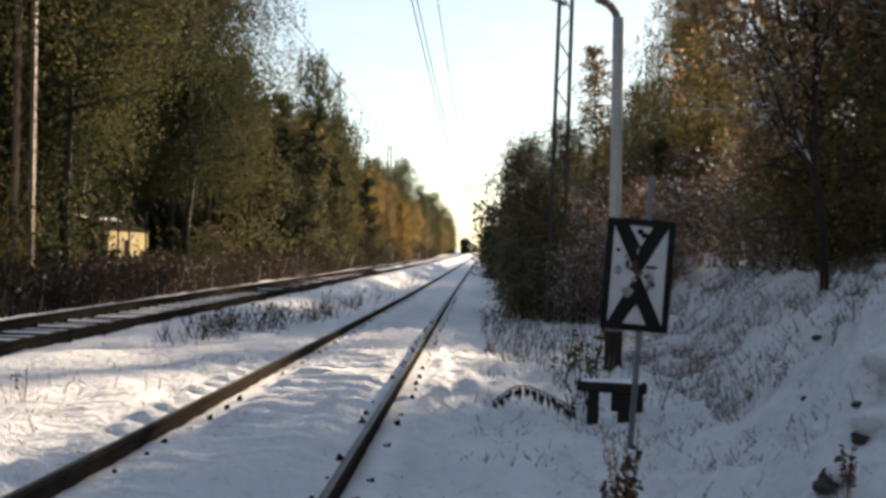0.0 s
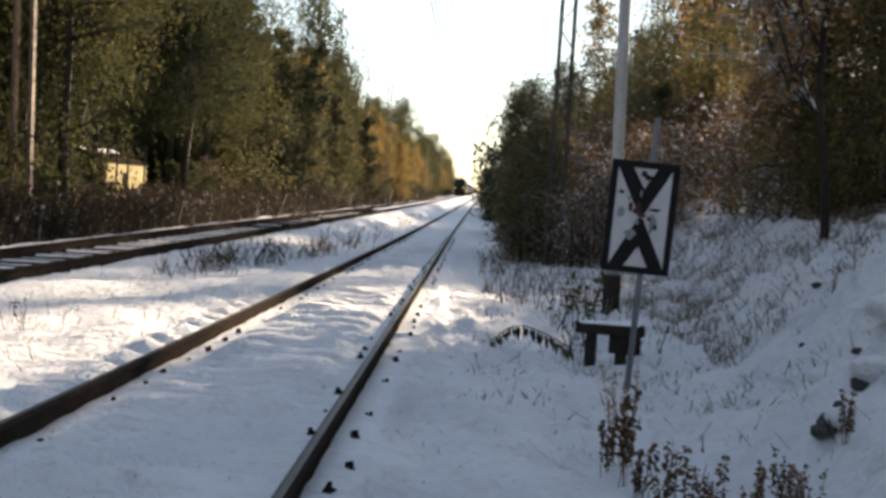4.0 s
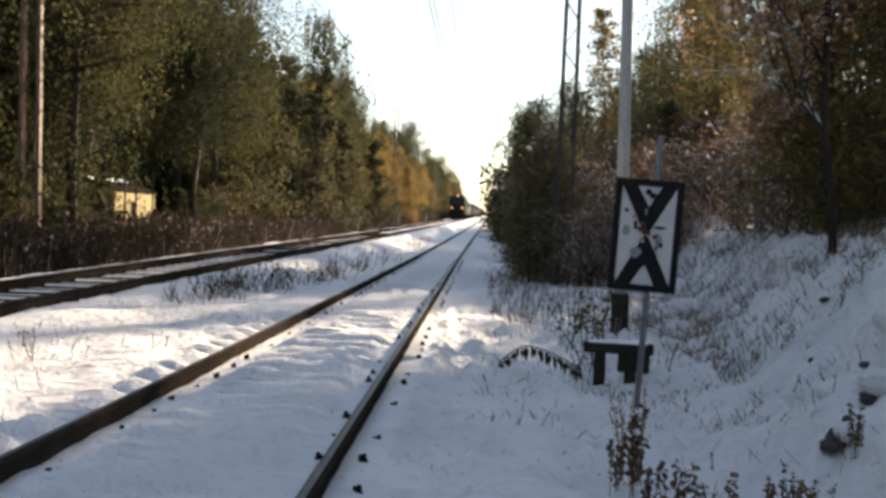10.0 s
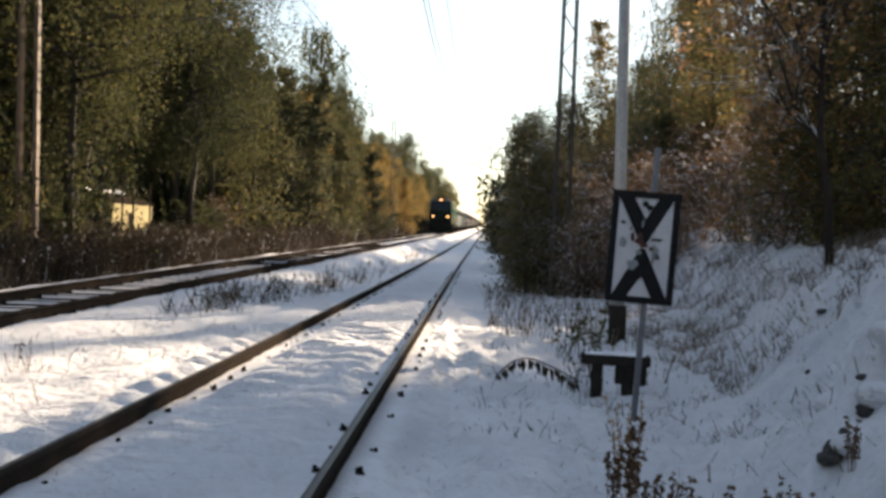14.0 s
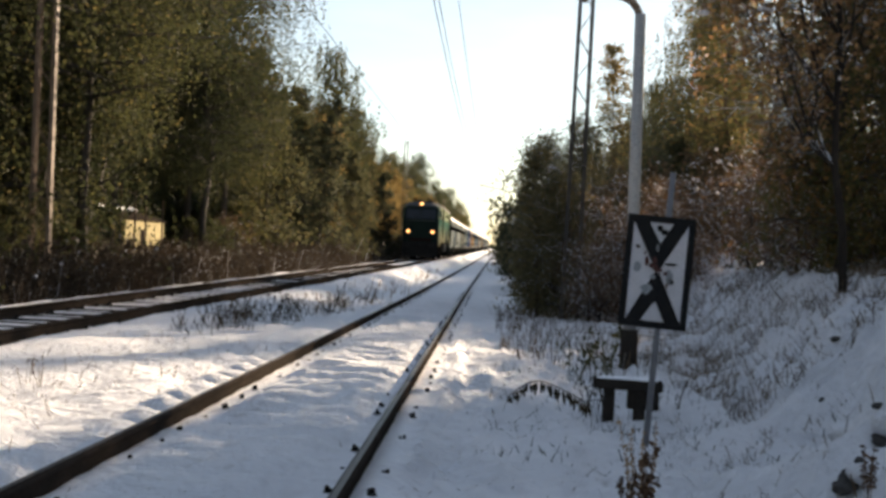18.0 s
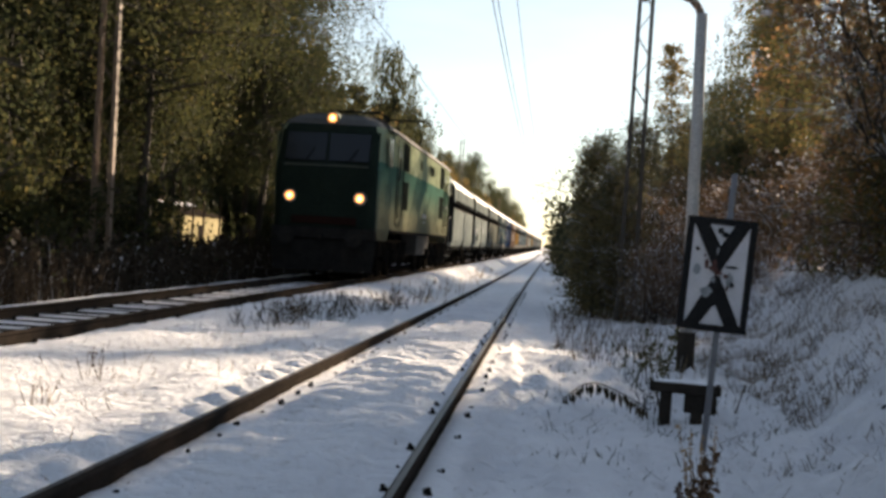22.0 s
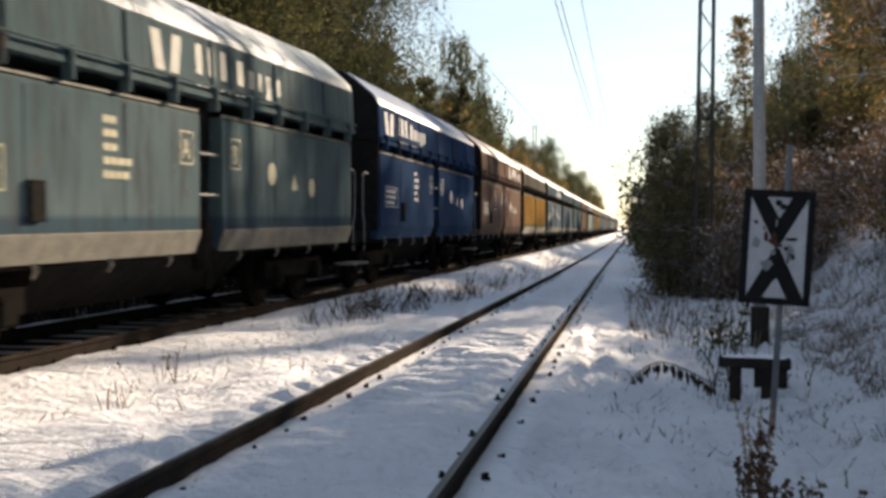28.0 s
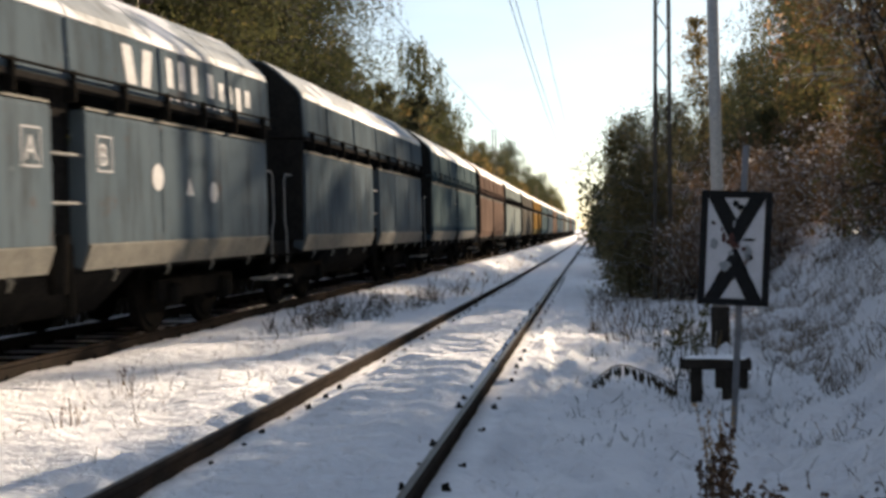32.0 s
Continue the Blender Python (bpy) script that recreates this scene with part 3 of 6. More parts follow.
def forest():
    tall = [make_tree("broadleaf_tree", "tall broadleaf tree with olive and yellowing leaves", 16, 3.3, 0.8, 16000, 0.095, LEAF_OLIVE, 11 + k, droop=0.25, limbs=38, clump=0.55, strand=1.5) for k in range(3)]
    dark = [make_tree("alder_tree", "tall dark green tree with a narrow crown", 14, 2.6, 1.0, 7000, 0.14, LEAF_DARK, 31 + k, cone=0.6, limbs=36, clump=0.45) for k in range(2)]
    gold = [make_tree("birch_tree", "autumn tree with golden yellow leaves", 12, 2.5, 1.0, 6000, 0.13, LEAF_YELLOW, 51 + k, droop=0.3, limbs=30) for k in range(2)]
    lush = [make_tree("green_tree", "dense green tree with hanging branches", 13, 2.9, 1.0, 11000, 0.06, LEAF_GREEN, 71 + k, droop=0.2, limbs=50, clump=0.6, trunk_r=0.11, strand=1.1) for k in range(2)]
    under = [make_tree("shrub", "leafy olive shrub at the edge of the wood", 3.6, 1.5, 0.2, 2600, 0.09, LEAF_OLIVE, 91, stems=3, limbs=18, trunk_r=0.04, category="shrub"),
             make_tree("shrub", "brown bare-twigged shrub with few leaves", 2.8, 1.3, 0.1, 2200, 0.07, STRAW, 92, stems=4, limbs=20, trunk_r=0.03, category="shrub"),
             make_tree("shrub", "dark green shrub at the edge of the wood", 3.2, 1.4, 0.1, 2600, 0.09, LEAF_DARK, 93, stems=3, limbs=18, trunk_r=0.04, category="shrub")]
    close = [make_tree("broadleaf_tree", "tall dense broadleaf tree with olive and yellowing leaves", 16, 3.2, 0.7, 46000, 0.052, LEAF_OLIVE, 111 + k, droop=0.3, limbs=60, clump=0.5, strand=1.7) for k in range(3)]
    rows = []
    R.seed(21)
    # unseen rows around and behind, added to cut down the sky light
    y = -60.0
    while y < 16:
        for d in (7.5, 13.0):
            rows.append((R.choice(tall), far_x(y) - d + R.uniform(-1, 1), y, R.uniform(0.9, 1.1)))
            rows.append((R.choice(lush), near_x(y) + 8.5 + d - 7.5 + R.uniform(0, 2), y, R.uniform(0.85, 1.0)))
        y += 5.5
    for k in range(9):
        rows.append((R.choice(tall), -26 + 6.2 * k, -62 + R.uniform(-3, 3), 1.0))
    R.seed(22)
    y = 20.0
    while y < 420:
        for d, spread in ((6.4, 0.8), (10.0, 1.3), (15.5, 2.0)):
            if y > 150 and d > 11:
                continue
            x = far_x(y) - d + R.uniform(-spread, spread)
            pick = R.random()
            kind = gold if (y > 95 and pick < 0.7) or pick < 0.06 else dark if pick < 0.45 else tall
            if y < 58:
                s = R.uniform(0.95, 1.12)
                kind = close if d < 12 else tall
            elif y < 66:
                s = R.uniform(0.6, 0.75)
            else:
                s = R.uniform(0.72, 0.92)
            if (22 < y < 54 and abs(x / y + 0.304) < 0.075) or (50 < y < 82 and -19 + 0.464 * (y - 52) < x < -11.5 + 0.464 * (y - 52)):
                continue
            rows.append((R.choice(kind), x, y + R.uniform(-1.2, 1.2), s))
        y += 3.4 if y < 120 else 6.0
    R.seed(23)
    y = 18.0
    while y < 200:
        for d in (4.6, 7.5, 9.5):
            x = far_x(y) - d + R.uniform(-0.7, 0.7)
            if (20 < y < 54 and abs(x / y + 0.304) < 0.055) or (50 < y < 72 and -19 + 0.464 * (y - 52) < x < -11 + 0.464 * (y - 52)):
                continue
            rows.append((R.choice(under), x, y + R.uniform(-0.8, 0.8), R.uniform(0.7, 1.15) * (0.7 if d < 5 else 1.0)))
        y += 2.1 if y < 80 else 5.0
    # the right-hand wood, which stands on the bank
    R.seed(24)
    full = make_tree("green_tree", "dense dark green and russet tree with hanging branches", 11, 2.3, 0.8, 26000, 0.05, LEAF_GREEN, 141, droop=0.2, limbs=64, clump=0.55, trunk_r=0.1, strand=0.9)
    frosty = [make_tree("shrub", "russet shrub dusted with fresh snow", 2.6, 1.3, 0.1, 3600, 0.04, LEAF_FROST, 151 + k, stems=5, limbs=45, trunk_r=0.025, category="shrub", bark=SNOWBARK) for k in range(2)]
    for k in range(34):
        rows.append((R.choice(frosty), R.uniform(5.6, 12.0), R.uniform(19.0, 31.0), R.uniform(0.6, 1.1)))
    for k in range(10):
        rows.append((R.choice(frosty), R.uniform(2.6, 4.6), R.uniform(26.0, 33.0), R.uniform(0.5, 0.9)))
    airy = [make_tree("oak_tree", "tall russet-leaved oak with an open crown over the bank", 11, 2.6, 2.4, 9000, 0.06, LEAF_RUSSET, 161 + k, limbs=54, clump=0.6, trunk_r=0.11, bark=SNOWBARK) for k in range(2)]
    # first two stand out of view, added to keep skylight off the bank
    for t, x, y, s in ((full, 7.7, 8.5, 1.0), (full, 9.0, 12.8, 1.0), (full, 9.0, 45.0, 1.0), (tall[1], 12.7, 66.0, 0.95), (full, 10.9, 43.0, 0.8), (full, 7.8, 49.0, 0.9), (airy[0], 8.9, 25.0, 0.85), (airy[1], 10.6, 28.0, 1.0), (airy[0], 12.6, 31.0, 1.05), (full, 5.8, 19.8, 0.78), (airy[0], 6.9, 20.9, 0.95), (airy[1], 7.7, 22.8, 1.0), (airy[1], 15.0, 38.0, 0.95), (airy[0], 16.0, 42.0, 1.0), (airy[0], 14.6, 34.0, 1.0), (airy[1], 11.6, 36.0, 0.7)):
        rows.append((t, x, y, s))
    for k in range(16):
        rows.append((R.choice(frosty), R.uniform(7.5, 16.0), R.uniform(31.0, 44.0), R.uniform(0.6, 1.0)))
    for k in range(26):
        rows.append((R.choice(under), R.uniform(4.6, 20.0), R.uniform(42.0, 54.0), R.uniform(0.9, 1.3)))
    high = make_tree("broadleaf_tree", "tall broadleaf tree with a high crown over a bare trunk", 16, 3.4, 4.8, 40000, 0.052, LEAF_OLIVE, 131, droop=0.2, limbs=56, clump=0.5, strand=1.6)
    for x, y, s in ((-11.4, 33.0, 1.0), (-13.2, 40.5, 1.05), (-15.2, 47.0, 1.0), (-17.6, 51.0, 1.0), (-9.9, 28.6, 0.95)):
        rows.append((high, x, y, s))
    for k in range(22):
        rows.append((R.choice(tall), R.uniform(-34, -18.5), R.uniform(54, 74), R.uniform(0.9, 1.1)))
    for k in range(26):
        rows.append((R.choice(tall), R.uniform(-34, -22), R.uniform(18, 56), R.uniform(0.9, 1.1)))
    R.seed(25)
    y = 48.0
    while y < 420:
        for d in (7.6, 10.5, 15.0):
            if (y > 150 and d > 10) or (y < 85 and d < 8):
                continue
            x = near_x(y) + d + R.uniform(-0.8, 1.2)
            kind = R.choice((lush, tall, dark)) if y < 110 else R.choice((tall, gold, dark))
            rows.append((R.choice(kind), x, y + R.uniform(-1.5, 1.5), (R.uniform(0.48, 0.6) if d < 8 else R.uniform(0.6, 0.8)) * (0.75 if y < 60 else 1.0)))
        y += 5.0 if y < 120 else 8.0
    y = 46.0
    while y < 160:
        rows.append((R.choice(under), near_x(y) + 3.6 + R.uniform(-0.4, 0.8), y, R.uniform(0.8, 1.2)))
        y += 3.0
    R.seed(26)
    # the skyline of the left-hand wood, falling towards the track
    for t, x, y, s in ((high, -10.0, 41.0, 0.9), (high, -10.7, 46.5, 0.95), (high, -11.5, 45.0, 0.95), (dark[1], -9.9, 52.0, 0.7), (dark[0], -9.0, 62.0, 0.68), (dark[0], -8.4, 74.0, 0.55), (dark[1], -8.0, 90.0, 0.48), (gold[0], -7.6, 124.0, 0.55)):
        rows.append((t, x, y, s))
    for t, x, y, s in rows:
        put(t, x, y, R.uniform(0, 360), s)
    for t in tall + dark + gold + lush + under + close + frosty + airy + [high, full]:
        remove(t)

    # the trackside shrubs: a dense rounded row with hanging twigs
    for x, y, h, r, mat, seed, n, label in ((1.35, 31.2, 4.7, 0.85, LEAF_BUSH, 201, 12000, "dense olive shrub with hanging twigs beside the near track"), (2.5, 34.5, 6.0, 1.15, LEAF_BUSH, 202, 13000, "tall dense olive shrub beside the near track"), (2.0, 30.2, 4.1, 0.9, LEAF_BUSH, 203, 9000, "olive trackside shrub with hanging twigs"), (1.7, 36.0, 5.6, 1.1, LEAF_BUSH, 204, 12000, "tall dense olive shrub beside the near track"), (2.9, 30.4, 3.2, 0.8, LEAF_FROST, 205, 4000, "low russet shrub dusted with snow"), (3.7, 33.0, 3.8, 1.0, LEAF_FROST, 206, 5000, "russet shrub dusted with snow"), (4.4, 30.5, 3.0, 0.9, LEAF_FROST, 207, 4500, "russet shrub dusted with snow")):
        dense = mat is LEAF_BUSH
        t = make_tree("trackside_shrub", label, h, r, 0.15, n, 0.04 if dense else 0.034, mat, seed, stems=1 if dense else 5, limbs=70, trunk_r=0.05 if dense else 0.03, category="shrub", clump=0.62, bark=SNOWBARK, strand=0.8 if dense else 0.0, droop=0.1)
        t.matrix_basis = pose(x, y, ground_z(x, y, False) - 0.05)
    t = make_tree("young_birch", "slender young birch with sparse pale leaves", 11.4, 1.3, 3.0, 5200, 0.075, LEAF_YELLOW, 210, limbs=44, trunk_r=0.09, droop=0.15, cone=0.5)
    t.matrix_basis = pose(6.3, 60.0, ground_z(6.3, 60.0, False))

    # the oaks on the bank
    for x, y, h, leaves, seed, label in ((5.05, 17.0, 6.4, 9000, 221, "young oak with brown autumn leaves and snowy twigs"), (7.3, 21.2, 8.0, 9000, 222, "oak with russet leaves hanging over the snowy bank"), (7.6, 19.5, 7.6, 7000, 223, "oak with russet leaves hanging over the snowy bank"), (6.3, 20.8, 2.8, 3200, 224, "low russet oak sapling dusted with snow"), (9.2, 24.0, 9.0, 8000, 225, "oak with russet leaves hanging over the snowy bank")):
        t = make_oak(label, h, leaves, seed)
        t.matrix_basis = pose(x, y, ground_z(x, y, False) - 0.05)


forest()


# ---- dry stalks and weeds ----
def stalk_mesh(name, feet, heights, widths, seed, lean=0.25, bits=3, leaf=(0.05, 0.12)):
    """Thin upright blades with a few small leaves on each, in one mesh."""
    g = np.random.default_rng(seed)
    n = len(feet)
    feet = np.asarray(feet)
    h = np.asarray(heights)[:, None]
    w = np.asarray(widths)[:, None]
    tip = feet + np.c_[g.normal(size=(n, 2)) * lean * h, h]
    side = g.normal(size=(n, 3))
    side[:, 2] = 0
    side /= np.linalg.norm(side, axis=1, keepdims=True)
    quads = [np.stack([feet - side * w, feet + side * w, tip + side * w * 0.5, tip - side * w * 0.5], 1)]
    for k in range(bits):
        u = g.uniform(0.35, 1.0, (n, 1))
        p = feet + (tip - feet) * u
        a = g.normal(size=(n, 3))
        a[:, 2] -= 0.6
        a *= h * g.uniform(*leaf, (n, 1)) / np.linalg.norm(a, axis=1, keepdims=True)
        b = np.cross(a, g.normal(size=(n, 3)))
        b *= 0.35 * np.linalg.norm(a, axis=1, keepdims=True) / (np.linalg.norm(b, axis=1, keepdims=True) + 1e-9)
        quads.append(np.stack([p, p + a * 0.5 + b, p + a, p + a * 0.5 - b], 1))
    q = np.concatenate(quads).reshape(-1, 3)
    m = len(q) // 4
    me = bpy.data.meshes.new(name)
    me.vertices.add(4 * m)
    me.vertices.foreach_set("co", q.ravel())
    me.loops.add(4 * m)
    me.loops.foreach_set("vertex_index", np.arange(4 * m))
    me.polygons.add(m)
    me.polygons.foreach_set("loop_start", np.arange(0, 4 * m, 4))
    me.update(calc_edges=True)
    return me


def weeds(name, label, n, place, tall, width, mat, seed, bits=3, lean=0.2, category="weeds"):
    g = random.Random(seed)
    feet, hs, ws = [], [], []
    for _ in range(n):
        x, y = place(g)
        feet.append((x, y, ground_z(x, y, False) - 0.03))
        k = g.uniform(0.55, 1.0)
        hs.append(g.uniform(*tall) * k)
        ws.append(width * g.uniform(0.6, 1.4))
    return tagged(part_mesh(name, stalk_mesh(name, feet, hs, ws, seed, lean, bits), mat), label, category, kind="stuff")


def trackside(d0, d1, y0, y1):
    def place(g):
        y = y0 + (y1 - y0) * g.random() ** 1.3
        return far_x(y) - g.uniform(d0, d1), y
    return place


BANKWEED = foliage("bank_weeds", [(0.0, (0.17, 0.11, 0.07)), (0.5, (0.28, 0.19, 0.12)), (0.88, (0.4, 0.29, 0.19)), (1.0, (0.75, 0.75, 0.78))], 0.35)
weeds("dry_reeds", "tall brown dry weeds along the far track", 15000, trackside(2.3, 6.0, 13, 70), (0.6, 1.5), 0.009, REED, 301, 7)
weeds("dry_reeds", "tall brown dry weeds along the far track", 4000, trackside(2.4, 7.0, 60, 220), (1.0, 2.0), 0.03, REED, 302, 4)
weeds("bank_weeds", "thin brown weeds sticking out of the snowy bank", 13000, lambda g: (lambda y: (1.9 + g.random() ** 0.9 * 4.6 + 0.03 * y, y))(11.0 + 15 * g.random() ** 1.1), (0.05, 0.28), 0.005, BANKWEED, 303, 6, 0.5)
weeds("bank_weeds", "sparse stalks in the snow at the foot of the bank", 1100, lambda g: (g.uniform(1.3, 4.4), 5.8 + 8 * g.random() ** 0.8), (0.03, 0.17), 0.0035, STRAW, 304, 6, 0.7)
weeds("verge_weeds", "small dark green weeds poking through the snow beside the track", 1700, lambda g: (lambda y: (g.uniform(-0.2, 2.4) + 0.02 * y, y))(8.0 + 14 * g.random()), (0.04, 0.16), 0.005, LEAF_DARK, 309, 5, 0.7)
weeds("verge_weeds", "thin weeds poking through the snow below the shrubs", 700, lambda g: (g.uniform(0.2, 2.6), g.uniform(15, 30)), (0.12, 0.5), 0.007, STRAW, 305, 4, 0.3)
weeds("snow_debris", "tiny dark twigs and grass bits lying in the snow", 3000, lambda g: (g.uniform(-6, 3.0), 4.5 + 14 * g.random() ** 1.3), (0.01, 0.045), 0.004, STRAW, 308, 2, 1.6)
weeds("verge_weeds", "sparse grass stalks between the two tracks", 260, lambda g: (lambda y: (g.uniform(far_x(y) + 1.4, near_x(y) - 1.1), y))(g.uniform(6, 16)), (0.05, 0.2), 0.003, STRAW, 306, 2, 0.6)
weeds("verge_weeds", "tufts of dark weeds between the tracks farther on", 240, lambda g: (lambda y: (near_x(y) - 2.0 + g.gauss(0, 0.45), y))(g.uniform(26, 75)), (0.1, 0.4), 0.016, STRAW, 307, 3, 0.3)
WEED_DARK = foliage("withered_leaves", [(0.0, (0.025, 0.022, 0.015)), (0.7, (0.07, 0.05, 0.03)), (1.0, (0.14, 0.1, 0.06))], 0.1)


def litter():
    """Fallen oak leaves lying on the bank."""
    g = np.random.default_rng(77)
    n = 26000
    y = 10.5 + 15 * g.uniform(0, 1, n) ** 0.8
    x = 1.9 + 0.04 * y + np.abs(g.normal(size=n)) * 2.2
    pts = [(a, b, ground_z(a, b) + 0.012) for a, b in zip(x.tolist(), y.tolist())]
    pts = [q for q in pts if noise.noise((q[0] * 0.9, q[1] * 0.9, 7)) > -0.12]
    n = len(pts)
    me = leaf_mesh("fallen_leaves", pts, g.uniform(0.006, 0.02, n), 78, 0.6)
    tagged(part_mesh("fallen_leaves", me, BANKWEED), "fallen brown leaves and grass scattered on the snowy bank", "leaves", kind="stuff")


litter()


def plant(label, x, y, h, r, n, mat, seed, bits=6, width=0.006, name="weed_clump", lean=0.25, leaf=(0.05, 0.12)):
    g = random.Random(seed)
    feet = [(g.gauss(0, r), g.gauss(0, r), 0) for _ in range(n)]
    me = stalk_mesh(name, feet, [h * g.uniform(0.5, 1.0) for _ in feet], [width * g.uniform(0.7, 1.3) for _ in feet], seed, lean, bits, leaf)
    t = thing(name, label, "plant", pose(x, y, ground_z(x, y) - 0.02), "weed clumps")
    tagged(part_mesh("stalk", me, mat, t), kind="stuff")
    return t


for k, (dx, y, h) in enumerate(((-2.6, 17.2, 0.42), (-2.45, 18.6, 0.5), (-2.3, 19.2, 0.42), (-2.2, 20.4, 0.5), (-2.0, 21.0, 0.4), (-1.9, 22.4, 0.5), (-1.75, 24.2, 0.45), (-1.6, 25.5, 0.4), (-1.9, 27.0, 0.45), (-2.7, 16.2, 0.25), (-1.6, 30.0, 0.4), (-2.4, 23.0, 0.4), (-2.35, 18.0, 0.35), (-2.6, 19.6, 0.4), (-2.05, 19.4, 0.3), (-1.7, 23.2, 0.35), (-2.5, 17.6, 0.45))):
    plant("dark withered weeds standing in snow between the tracks", near_x(y) + dx, y, h, 0.13, 22, WEED_DARK, 400 + k, 9, lean=0.45)
plant("thin dry grass tuft in the sunlit snow", -4.0, 10.3, 0.3, 0.06, 12, STRAW, 431, 3, 0.003)
plant("thin dry grass tuft in the sunlit snow", -3.6, 8.3, 0.28, 0.05, 10, STRAW, 432, 3, 0.003)
DRYLEAF = foliage("dry_leaves", [(0.0, (0.085, 0.05, 0.032)), (0.5, (0.15, 0.085, 0.052)), (0.9, (0.24, 0.145, 0.09)), (1.0, (0.8, 0.8, 0.82))], 0.25)
# dead goldenrod in front of the sign
for k, (x, y, h) in enumerate(((0.86, 6.3, 0.6), (0.9, 5.9, 0.46), (0.97, 5.6, 0.4), (1.16, 5.5, 0.34), (1.4, 5.6, 0.38), (1.47, 5.45, 0.33), (1.6, 5.7, 0.26), (1.04, 5.45, 0.36), (1.9, 5.9, 0.28), (1.1, 5.3, 0.28), (1.52, 5.3, 0.3), (0.8, 6.6, 0.4))):
    plant("dry goldenrod with drooping brown leaves and snow", x, y, h, 0.022, 7, DRYLEAF, 440 + k, 34, 0.003, "goldenrod", 0.12, (0.05, 0.12))
plume = foliage("faded_plume", [(0.0, (0.3, 0.17, 0.08)), (0.6, (0.45, 0.28, 0.14)), (1.0, (0.58, 0.4, 0.22))], 0.4)
plant("tall goldenrod stem with a faded orange plume", 0.87, 6.75, 0.72, 0.03, 9, plume, 455, 60, 0.0025, "goldenrod", 0.08, (0.018, 0.045))
plant("leafy green bush weed at the foot of the mast", 1.35, 14.2, 0.85, 0.16, 22, LEAF_DARK, 456, 10, 0.006)
plant("leafy weed beside the old plank stand", 1.15, 11.9, 0.4, 0.1, 16, WEED_DARK, 457, 8, 0.006)
plant("leafy weed beside the old plank stand", 1.75, 11.7, 0.35, 0.06, 10, WEED_DARK, 458, 8, 0.006)


def fern():
    t = thing("arched_fern", "arched stem hung with dark drooping leaflets over snow", "plant", pose(0.22, 10.9, ground_z(0.22, 10.9)))
    pts = [Vector((0.72 * u, -0.55 * u, 0.27 * math.sin(min(1, u * 1.9 + 0.12) * math.pi * 0.5) * (1 - 0.75 * u * u))) for u in (k / 12 for k in range(13))]
    bm = bmesh.new()
    for a, b in zip(pts, pts[1:]):
        rod(bm, a, b, 0.006, n=5)
    part("stem", bm, WEED_DARK, t)
    g = random.Random(3)
    for k in range(34):
        u = k / 34 * 12
        p = pts[int(u)].lerp(pts[int(u) + 1], u % 1)
        L = g.uniform(0.07, 0.15)
        d = Vector((g.uniform(-0.03, 0.04), g.uniform(-0.03, 0.03), -L))
        bm = bmesh.new()
        w = Vector((0.017, 0.005, 0))
        vs = [bm.verts.new(v) for v in (p, p + d * 0.5 + w, p + d, p + d * 0.5 - w)]
        bm.faces.new(vs)
        part("leaflet", bm, WEED_DARK, t)


fern()


# ---- masts and poles ----
def lattice_mast(label, x, y, height, w0, w1, turn=0.0, lean=0.0, arm=None, steel=None):
    """Two channel legs with zigzag lacing, on a concrete foot."""
    t = thing("catenary_mast", label, "mast", pose(x, y, ground_z(x, y, False) - 0.05, 0, lean, turn), "catenary masts")
    part("foot", boxes((-w0 / 2 - 0.15, w0 / 2 + 0.15, -0.25, 0.25, -0.3, 0.12), bevel=0.03), CONCRETE, t)
    for s in (-1, 1):
        bm = bmesh.new()
        a, b = s * w0 / 2, s * w1 / 2
        channel = ((0.0, -0.08), (0.0, 0.08), (-0.085, 0.08), (-0.085, 0.068), (-0.012, 0.068), (-0.012, -0.068), (-0.085, -0.068), (-0.085, -0.08))
        low, top = [[bm.verts.new((c + s * u, v, z)) for u, v in channel] for c, z in ((a, 0.0), (b, height))]
        for k in range(8):
            bm.faces.new((low[k], low[(k + 1) % 8], top[(k + 1) % 8], top[k]))
        bm.faces.new(low)
        bm.faces.new(top)
        bmesh.ops.recalc_face_normals(bm, faces=bm.faces)
        part("leg", bm, steel or GALV, t)
    n = int(height / 0.6)
    for k in range(n):
        z0, z1 = height * k / n, height * (k + 1) / n
        h0, h1 = (w0 + (w1 - w0) * z0 / height) / 2, (w0 + (w1 - w0) * z1 / height) / 2
        s = 1 if k % 2 else -1
        for v in (-0.075, 0.075):
            bm = bmesh.new()
            rod(bm, (s * h0, v, z0), (-s * h1, v, z1), 0.009, n=4)
            part("lacing", bm, steel or GALV, t)
    if arm:
        reach, z = arm
        bm = bmesh.new()
        rod(bm, (0, 0, z), (reach, 0, z + 0.5), 0.03, n=8)
        part("arm", bm, steel or GALV, t)
        bm = bmesh.new()
        rod(bm, (0, 0, z + 1.3), (reach, 0, z + 0.5), 0.02, n=6)
        part("stay", bm, steel or GALV, t)
        bm = bmesh.new()
        for k in range(4):
            rod(bm, (reach * 0.12 + 0.05 * k, 0, z + 0.06), (reach * 0.12 + 0.05 * k + 0.025, 0, z + 0.07), 0.07, 0.05, 10)
        part("insulator", bm, SIGN_BROWN, t)
    return t


